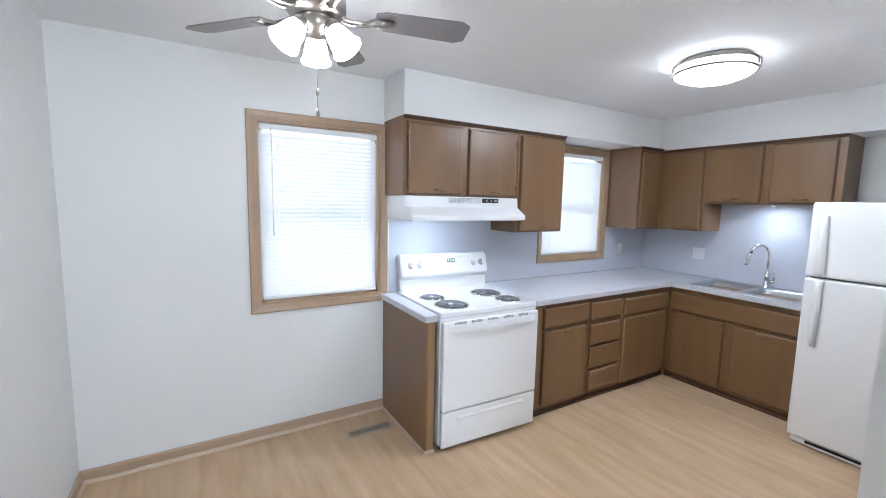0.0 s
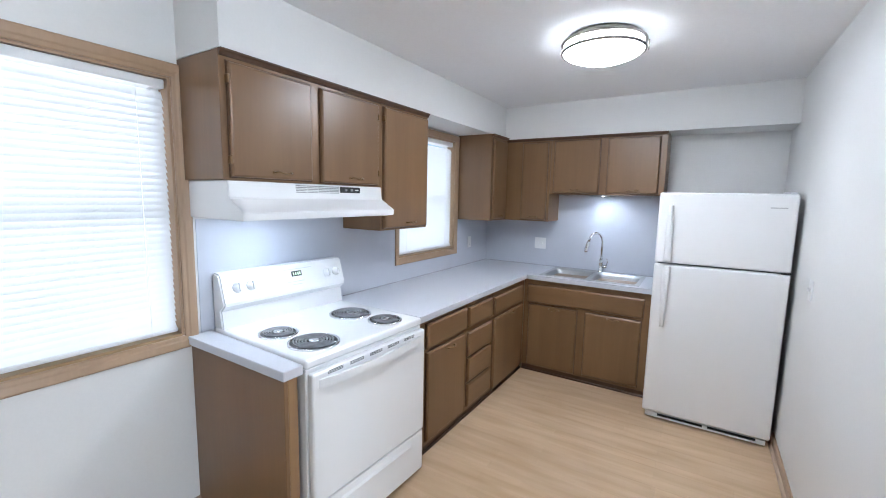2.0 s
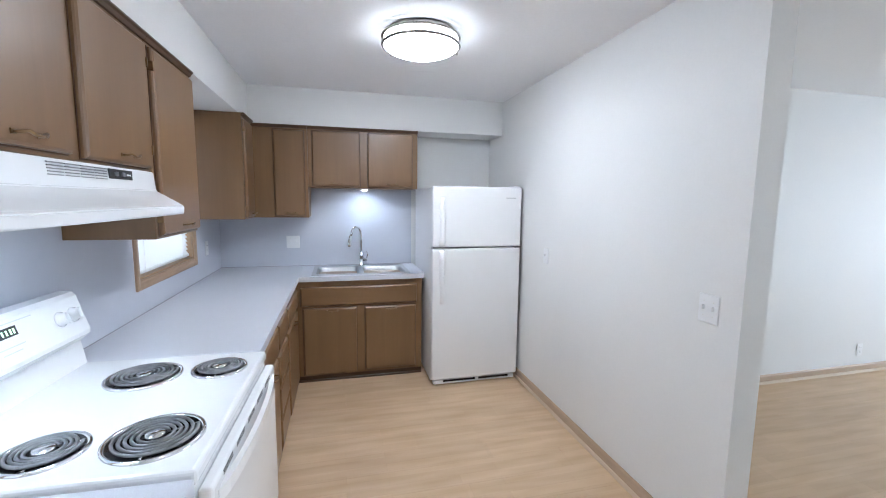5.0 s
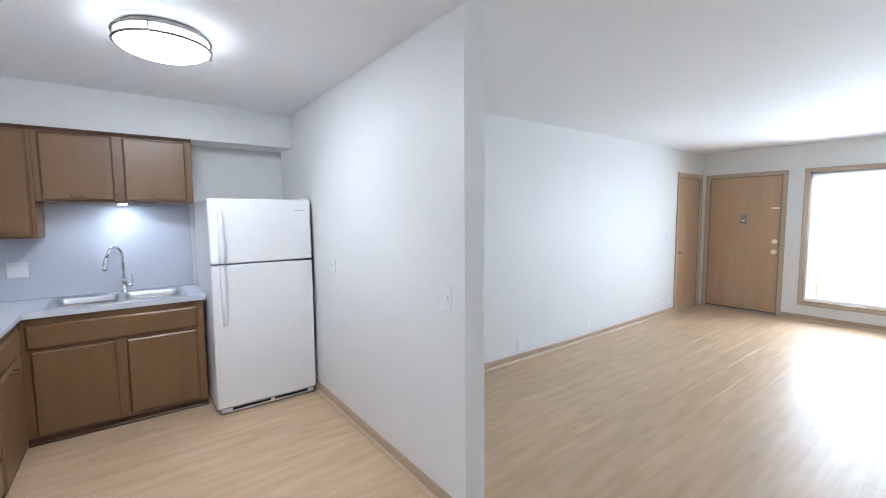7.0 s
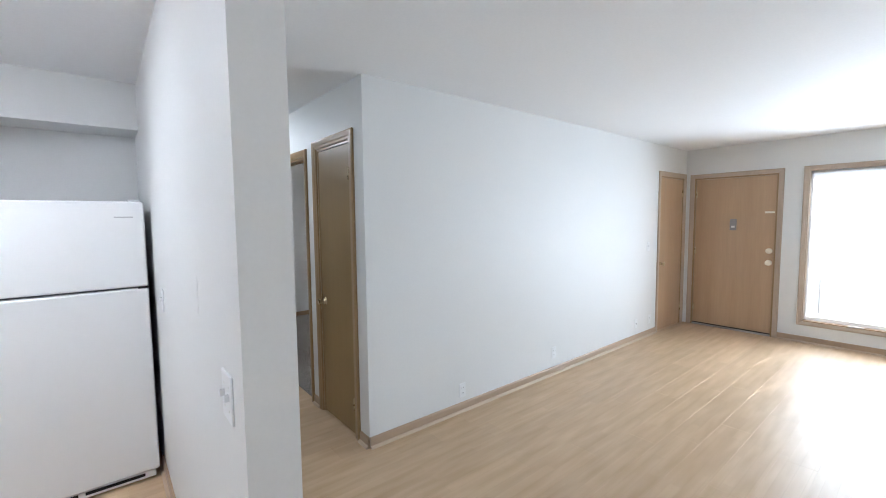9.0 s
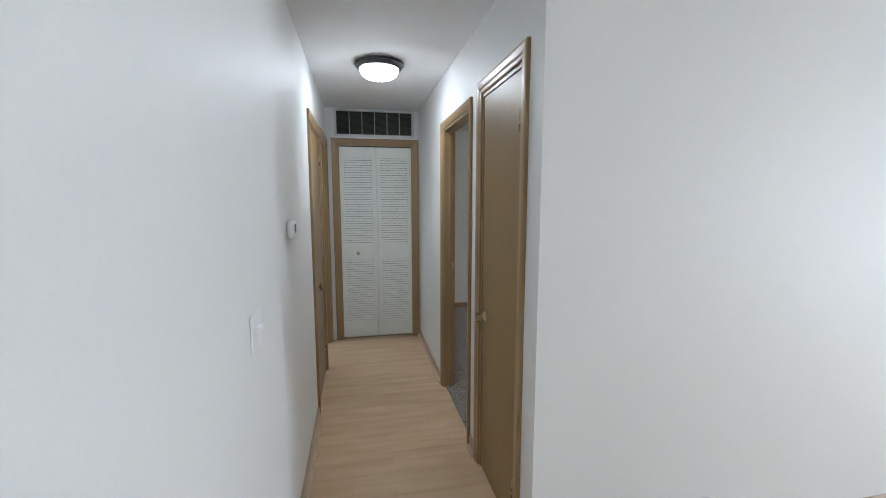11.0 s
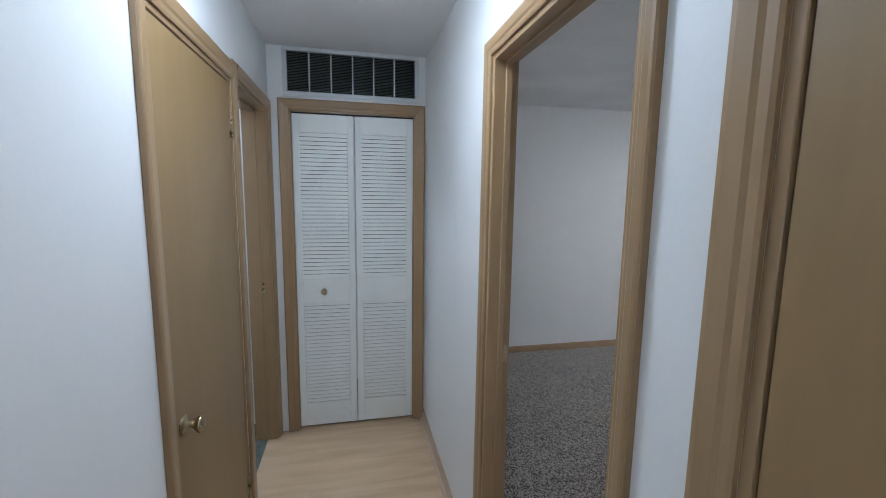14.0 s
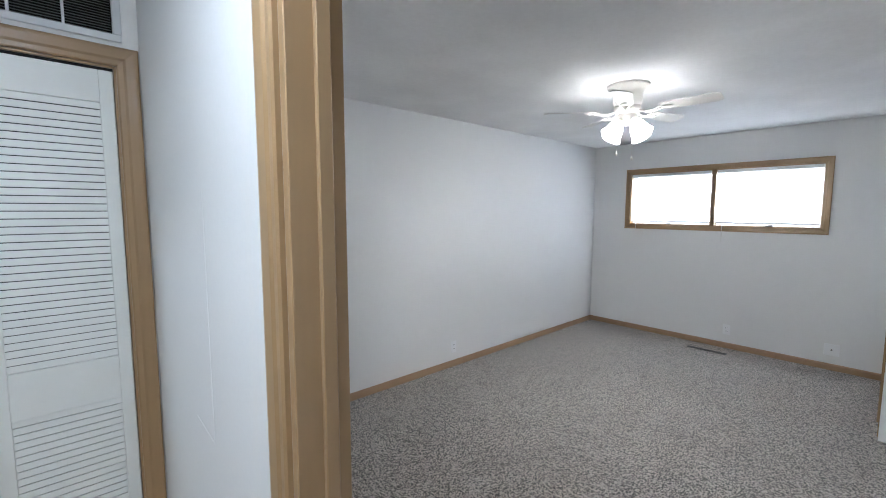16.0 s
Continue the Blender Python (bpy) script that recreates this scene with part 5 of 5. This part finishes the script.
# ---------------------------------------------------------------- ceiling fans
def ceiling_fan(label, x, y, zb, radius, phase, metal, blade_m, shade_m, shades, shade_phase, hugger, chains, blade_w, bulb_m, ss=1.0, reach=0.062, drop=-0.070):
    f = thing("ceiling_fan", (x, y, zb), label, "ceiling fan")
    top = (BED_CEIL if hugger else CEIL) - zb
    if hugger:
        part("canopy", lathe(BM(), [(0, top), (0.140, top), (0.134, top - 0.018), (0.112, top - 0.030), (0.098, top - 0.06), (0.092, 0.052), (0.085, 0.030), (0, 0.030)], (x, y, zb), 40), metal, f)
    else:
        part("canopy", lathe(BM(), [(0, top), (0.075, top), (0.072, top - 0.03), (0.03, top - 0.05), (0.014, top - 0.055), (0.014, 0.075), (0, 0.075)], (x, y, zb), 32), metal, f)
    part("motor", lathe(BM(), [(0, 0.045), (0.07, 0.045), (0.085, 0.035), (0.088, 0.005), (0.08, -0.014), (0.060, -0.022), (0, -0.022)] if hugger else [(0, 0.085), (0.05, 0.085), (0.095, 0.070), (0.108, 0.045), (0.108, 0.005), (0.095, -0.014), (0.070, -0.022), (0, -0.022)], (x, y, zb), 40), metal, f)
    part("switch_housing", lathe(BM(), [(0, -0.020), (0.062, -0.022), (0.066, -0.034), (0.060, -0.062), (0.045, -0.078), (0.030, -0.090), (0.012, -0.098), (0, -0.099)], (x, y, zb), 32), metal, f)
    for k in range(5):
        a = radians(phase) + 2 * math.pi * k / 5
        turn = Matrix.Translation((x, y, zb)) @ Matrix.Rotation(a, 4, "Z")
        pitch = Matrix.Rotation(radians(-12), 4, "X")
        bm, n = BM(), 10
        rows = []
        r0 = 0.215
        for i in range(n + 1):
            u = i / n
            w = blade_w * (0.80 + 0.20 * u) / 2
            if u > 0.9:
                w *= math.sqrt(max(0.0, 1 - ((u - 0.9) / 0.1) ** 2 * 0.55))
            if u < 0.06:
                w *= 0.75 + 0.25 * u / 0.06
            rows.append([bm.verts.new(turn @ (pitch @ Vector((r0 + (radius - r0) * u, v * w, h)))) for v, h in ((-1, -0.003), (1, -0.003), (1, 0.003), (-1, 0.003))])
        for p, q in zip(rows, rows[1:]):
            for j in range(4):
                bm.faces.new((p[j], p[(j + 1) % 4], q[(j + 1) % 4], q[j]))
        bm.faces.new(rows[0][::-1])
        bm.faces.new(rows[-1])
        bmesh.ops.recalc_face_normals(bm, faces=bm.faces[:])
        bl = part("blade", bm, blade_m, f)
        bm = BM()
        for s in (-1, 1):
            tube(bm, [turn @ Vector(p) for p in ((0.085, 0.014 * s, -0.008), (0.125, 0.020 * s, -0.022), (0.175, 0.014 * s, -0.020), (0.215, 0.030 * s, -0.008), (0.262, 0.020 * s, -0.006))], 0.0055, 8)
        lathe(bm, [(0, -0.014), (0.022, -0.012), (0.026, -0.005), (0, -0.004)], turn @ Vector((0.262, 0, 0)), 16)
        part("blade_arm", bm, metal, bl, "curved metal blade arm")
    for k in range(shades):
        a = radians(shade_phase) + 2 * math.pi * k / shades
        turn = Matrix.Rotation(a, 4, "Z") @ Matrix.Translation((reach, 0, drop)) @ Matrix.Rotation(radians(-38), 4, "Y")
        m3 = turn.to_3x3()
        c = Vector((x, y, zb)) + turn.translation
        so = part("lamp_holder", lathe(BM(), [(0, 0.012), (0.020, 0.012), (0.030, 0.0), (0.034, -0.022), (0.030, -0.026), (0, -0.026)], c, 20, m3), metal, f)
        part("shade", lathe(BM(), [(q * ss, h * ss) for q, h in ((0.030, -0.014), (0.038, -0.030), (0.047, -0.055), (0.052, -0.085), (0.058, -0.110), (0.068, -0.128), (0.065, -0.128), (0.055, -0.106), (0.050, -0.090))], c, 28, m3), shade_m, so, "glowing frosted bell glass shade")
        part("bulb", lathe(BM(), [(q * ss, h * ss) for q, h in ((0.0, -0.112), (0.022, -0.106), (0.032, -0.088), (0.026, -0.065), (0.016, -0.045), (0, -0.04))], c, 16, m3), bulb_m, so, "lit bulb")
    for dx, dy, low in chains:
        bm = BM()
        z, n = zb - 0.075, 0
        tube(bm, [(x + dx, y + dy, z), (x + dx, y + dy, low + 0.03)], 0.0013, 6)
        ch = part("pull_chain", bm, metal, f)
        part("chain_bob", lathe(BM(), [(0, 0.032), (0.003, 0.030), (0.007, 0.014), (0.008, 0.006), (0.005, 0), (0, 0)], (x + dx, y + dy, low), 12), metal, ch)
        if not hugger:
            part("connector", lathe(BM(), [(0, 0.03), (0.004, 0.026), (0.007, 0.012), (0.004, 0), (0, 0)], (x + dx, y + dy, low + 0.075), 12), metal, ch)
    return f


ceiling_fan("pewter ceiling fan with grey blades and lit glass shades", -1.276, 0.763, 2.275, 0.58, 4, nickel, blade_grey, lamp_fan, 3, 166, False, [(0.012, 0.0, 1.905)], 0.135, bulb_fan, 0.85, 0.056, -0.050)
ceiling_fan("white flush ceiling fan with lit frosted shades", 3.80, 5.80, 2.26, 0.56, 57, mat("fan_white_enamel", (0.74, 0.71, 0.66), 0.35, vary=0.02), blade_white, lamp_bed, 4, -20, True, [(-0.055, 0.04, 1.955), (0.03, -0.03, 1.925)], 0.125, bulb_bed)

# ---------------------------------------------------------------- floor registers
def register(x0, x1, y0, y1, z, label, along_y=True, m=None):
    rgs = thing("floor_register", ((x0 + x1) / 2, (y0 + y1) / 2, z), label, "floor vent", "floor registers")
    m = m or register_mat
    bm = BM()
    e = 0.016
    box(bm, x0, x1, y0, y0 + e, z, z + 0.004, 0.001)
    box(bm, x0, x1, y1 - e, y1, z, z + 0.004, 0.001)
    box(bm, x0, x0 + e, y0 + e, y1 - e, z, z + 0.004, 0.001)
    box(bm, x1 - e, x1, y0 + e, y1 - e, z, z + 0.004, 0.001)
    part("frame", bm, m, rgs)
    # dark sheet painting the shade down in the duct
    part("well", box(BM(), x0 + e, x1 - e, y0 + e, y1 - e, z, z + 0.0006), dark_gap, rgs)
    n = int((y1 - y0 - 2 * e) / 0.0135)
    me = None
    for i in range(n):
        y = y0 + e + (i + 0.5) * (y1 - y0 - 2 * e) / n
        if me is None:
            me = mesh_of("louvre", box(BM(), x0 + e, x1 - e, -0.0028, 0.0028, z + 0.0006, z + 0.0034), m, Vector(((x0 + x1) / 2, 0, z)))
        ob = new("louvre", me)
        ob.parent = rgs
        ob.location = (0, y - (y0 + y1) / 2, 0)


register(-2.325, -2.225, 1.190, 1.520, 0.003, "tan metal floor register by the wall")
register(6.08, 6.14, 5.66, 6.04, 0.012, "dark floor register in the carpet under the window", m=black)

# ---------------------------------------------------------------- bifold louvre door and return grille at the hall's end
bf = thing("bifold_door", (0.655, YHE, 0), "white louvred bifold closet door, shut, in a wood frame", "door")
casing(bf, "y", YHE, -1, 0.265, 1.037, 0.0, 2.085, 0.066, mz=trim_z)
jambs(bf, "y", YHE, YHE + 0.12, 0.265, 1.037, 0.0, 2.085, t=0.008)
slat_mesh = None
for x0, x1 in ((0.275, 0.6485), (0.6535, 1.027)):
    z0, z1, y0, y1 = 0.016, 2.068, YHE + 0.010, YHE + 0.036
    lf = part("door_leaf", box(BM(), x0, x0 + 0.042, y0, y1, z0, z1, 0.002), louvre_white, bf)
    part("stile", box(BM(), x1 - 0.042, x1, y0, y1, z0, z1, 0.002), louvre_white, lf)
    for s, e in ((z0, 0.178), (0.872, 1.034), (1.956, z1)):
        part("rail", box(BM(), x0 + 0.042, x1 - 0.042, y0 + 0.0005, y1 - 0.0005, s, e, 0.001), louvre_white, lf)
    # flat dark sheet in place of the closet's own shade
    part("backing", box(BM(), x0 + 0.042, x1 - 0.042, YHE + 0.0225, YHE + 0.0245, 0.178, 1.956), dark_gap, lf, "near-black sheet painting the shade behind the louvres")
    o = ORIGIN[lf]
    if slat_mesh is None:
        bm = BM()
        w = (x1 - x0 - 0.084) / 2
        prism(bm, [(-0.0085, -0.0104), (-0.0070, -0.0114), (0.0005, 0.0104), (-0.0055, 0.0114)], "x", -w, w)
        slat_mesh = mesh_of("louvre_slat", bm, louvre_white, Vector((0, 0, 0)))
    for s, e in ((0.178, 0.872), (1.034, 1.956)):
        n = round((e - s) / 0.0256)
        for i in range(n):
            ob = new("louvre_slat", slat_mesh)
            ob.parent = lf
            ob.location = ((x0 + x1) / 2 - o.x, YHE + 0.0215 - o.y, s + (i + 0.5) * (e - s) / n - o.z)
part("knob", lathe(BM(), [(0, 0), (0.017, 0), (0.010, 0.006), (0.010, 0.014), (0.018, 0.022), (0.019, 0.028), (0.012, 0.032), (0, 0.030)], (0.447, YHE + 0.010, 0.946), 20, Matrix.Rotation(radians(90), 3, "X")), brass, bf, "small brass knob")
part("track", box(BM(), 0.274, 1.028, YHE + 0.008, YHE + 0.04, 2.069, 2.077), dark_gap, bf)

g = thing("return_grille", (0.648, YHE, 2.165), "painted return-air grille with dark louvres above the bifold door", "air vent")
gx0, gx1, gz0, gz1 = 0.233, 1.060, 2.170, 2.4535
bm = BM()
fr_w = 0.025
box(bm, gx0, gx1, YHE - 0.008, YHE, gz0, gz0 + fr_w, 0.002)
box(bm, gx0, gx1, YHE - 0.008, YHE, gz1 - fr_w, gz1, 0.002)
box(bm, gx0, gx0 + fr_w, YHE - 0.008, YHE, gz0 + fr_w, gz1 - fr_w, 0.002)
box(bm, gx1 - fr_w, gx1, YHE - 0.008, YHE, gz0 + fr_w, gz1 - fr_w, 0.002)
part("frame", bm, grille_paint, g)
# dark sheet painting the shade behind the grille's louvres
part("backing", box(BM(), gx0 + fr_w, gx1 - fr_w, YHE + 0.022, YHE + 0.024, gz0 + fr_w, gz1 - fr_w), dark_gap, g)
sec = (gx1 - gx0 - 2 * fr_w) / 6
for i in range(6):
    u0 = gx0 + fr_w + i * sec
    if i:
        part("bar", box(BM(), u0 - 0.004, u0 + 0.004, YHE - 0.006, YHE + 0.012, gz0 + fr_w, gz1 - fr_w, 0.001), grille_paint, g)
    bm = BM()
    n = 26
    for k in range(n):
        z = gz0 + fr_w + (k + 0.5) * (gz1 - gz0 - 2 * fr_w) / n
        prism(bm, [(YHE - 0.003, z - 0.0035), (YHE - 0.002, z - 0.0042), (YHE + 0.012, z + 0.0030), (YHE + 0.011, z + 0.0037)], "x", u0 + 0.004, u0 + sec - 0.004)
    part("louvre_bank", bm, grille_dark, g)

# ---------------------------------------------------------------- bathroom seen through the doorway
tl = thing("toilet", (-0.49, 6.85, 0), "white porcelain toilet against the bathroom wall", "toilet")
part("tank", box(BM(), -0.71, -0.27, 6.99, 7.19, 0.38, 0.765, 0.02, 3), porcelain, tl)
part("tank_lid", box(BM(), -0.725, -0.255, 6.975, 7.195, 0.767, 0.800, 0.010, 2), porcelain, tl)
bm = lathe(BM(), [(0, 0.36), (0.14, 0.36), (0.185, 0.385), (0.19, 0.36), (0.15, 0.22), (0.10, 0.10), (0.12, 0.0), (0, 0)], (-0.49, 6.76, 0), 28)
for v in bm.verts:
    v.co.y = 6.76 + (v.co.y - 6.76) * 1.25
part("bowl", bm, porcelain, tl)
bm = lathe(BM(), [(0, 0.415), (0.17, 0.412), (0.192, 0.400), (0.192, 0.388), (0, 0.388)], (-0.49, 6.76, 0), 28)
for v in bm.verts:
    v.co.y = 6.76 + (v.co.y - 6.76) * 1.25
part("seat_lid", bm, porcelain, tl)
gb = thing("grab_rail", (-0.17, 6.83, 0.0), "white curved tubular safety rail beside the toilet", "grab rail")
part("rail", tube(BM(), [(-0.21, 6.95, 0.44), (-0.21, 6.95, 1.06), (-0.207, 6.94, 1.11), (-0.195, 6.90, 1.14), (-0.165, 6.80, 1.14), (-0.15, 6.76, 1.11), (-0.147, 6.75, 1.06), (-0.147, 6.75, 0.44), (-0.152, 6.77, 0.41), (-0.205, 6.93, 0.41)], 0.014, 12), porcelain, gb)
part("foot", tube(BM(), [(-0.178, 6.85, 0.0), (-0.178, 6.85, 0.41)], 0.012, 12), porcelain, gb)
tr = thing("towel_bar", (-0.5, 7.17, 1.52), "thin dark towel bar on the bathroom wall", "towel bar")
part("bar", tube(BM(), [(-0.80, 7.15, 1.55), (-0.20, 7.15, 1.55)], 0.009, 10), black, tr)
for x in (-0.78, -0.22):
    part("bracket", tube(BM(), [(x, 7.15, 1.55), (x, 7.20, 1.55)], 0.012, 10), black, tr)
# unseen lamp, added to brighten the bathroom behind the doorway
bl = thing("bathroom_light", (-0.75, 6.4, CEIL - 0.08), "unseen round ceiling light added to brighten the bathroom", "ceiling light")
part("pan", lathe(BM(), [(0, 0), (0.12, 0), (0.12, -0.02), (0, -0.02)], (-0.75, 6.4, CEIL), 28), nickel, bl)
part("bowl", lathe(BM(), [(0.115, -0.02), (0.10, -0.05), (0.06, -0.07), (0, -0.078)], (-0.75, 6.4, CEIL), 28), lamp_hall, bl)

# filled and painted-over patches on the walls
for nm, axis, plane, side, a0, a1, z0, z1 in (("wall_patch", "x", XP0, -1, 2.395, 2.520, 1.235, 1.365), ("wall_patch", "x", XH, -1, 5.52, 5.70, 1.02, 1.62)):
    bm = BM()
    e = 0.0025
    for u, v, s, t in ((a0, a0 + e, z0, z1), (a0, a1, z0, z0 + e)):
        box(bm, plane, plane + side * 0.0006, u, v, s, t)
    solid(nm, bm, wall_paint, "faint painted-over seam of a filled patch", "wall patch")

# ---------------------------------------------------------------- laminate planks
PW, PL = 0.19, 1.285
deck = slab("floor", [(XW - T, XE + T, YL - T, YN), (XW - T, XP0, YN, YK + T), (XP1 - 0.1, XH + 0.06, YN, YHE + 0.06)], -0.12, -0.008, laminate_mat, "pale oak-look laminate plank floor")
plank_meshes = {}


def plank(x0, x1, y0, y1):
    key = (round(x1 - x0, 3), round(y1 - y0, 3))
    if key not in plank_meshes:
        bm = BM()
        w, h, e = key[0] / 2, key[1] / 2, 0.0009
        a = [bm.verts.new(p) for p in ((-w, -h, -0.006), (w, -h, -0.006), (w, h, -0.006), (-w, h, -0.006))]
        b = [bm.verts.new(p) for p in ((-w, -h, -e), (w, -h, -e), (w, h, -e), (-w, h, -e))]
        c = [bm.verts.new(p) for p in ((-w + e, -h + e, 0), (w - e, -h + e, 0), (w - e, h - e, 0), (-w + e, h - e, 0))]
        for p, q in ((a, b), (b, c)):
            for i in range(4):
                bm.faces.new((p[i], p[(i + 1) % 4], q[(i + 1) % 4], q[i]))
        bm.faces.new(c)
        plank_meshes[key] = mesh_of("plank", bm, laminate_mat, Vector((0, 0, 0)))
    ob = new("plank", plank_meshes[key])
    ob.parent = deck
    ob.location = ((x0 + x1) / 2, (y0 + y1) / 2, 0)


shifts = (0.0, 0.43, 0.86, 0.21, 0.64, 1.07)
row, y = 0, YL
while y < YHE - 0.001:
    if y < YN - 0.001:
        y1 = min(y + PW, YN)
        spans = [(XW, XE)]
    else:
        y1 = min(y + PW, YHE + 0.05)
        spans = [(XP1 - 0.09, XH + 0.02)] + ([(XW, XP0 + 0.005)] if y < YK else [])
    for s, e in spans:
        x = s - shifts[row % 6]
        while x < e - 0.001:
            a, b = max(x, s), min(x + PL, e)
            if b - a > 0.01:
                plank(a, b, y, y1)
            x += PL
    row, y = row + 1, y1
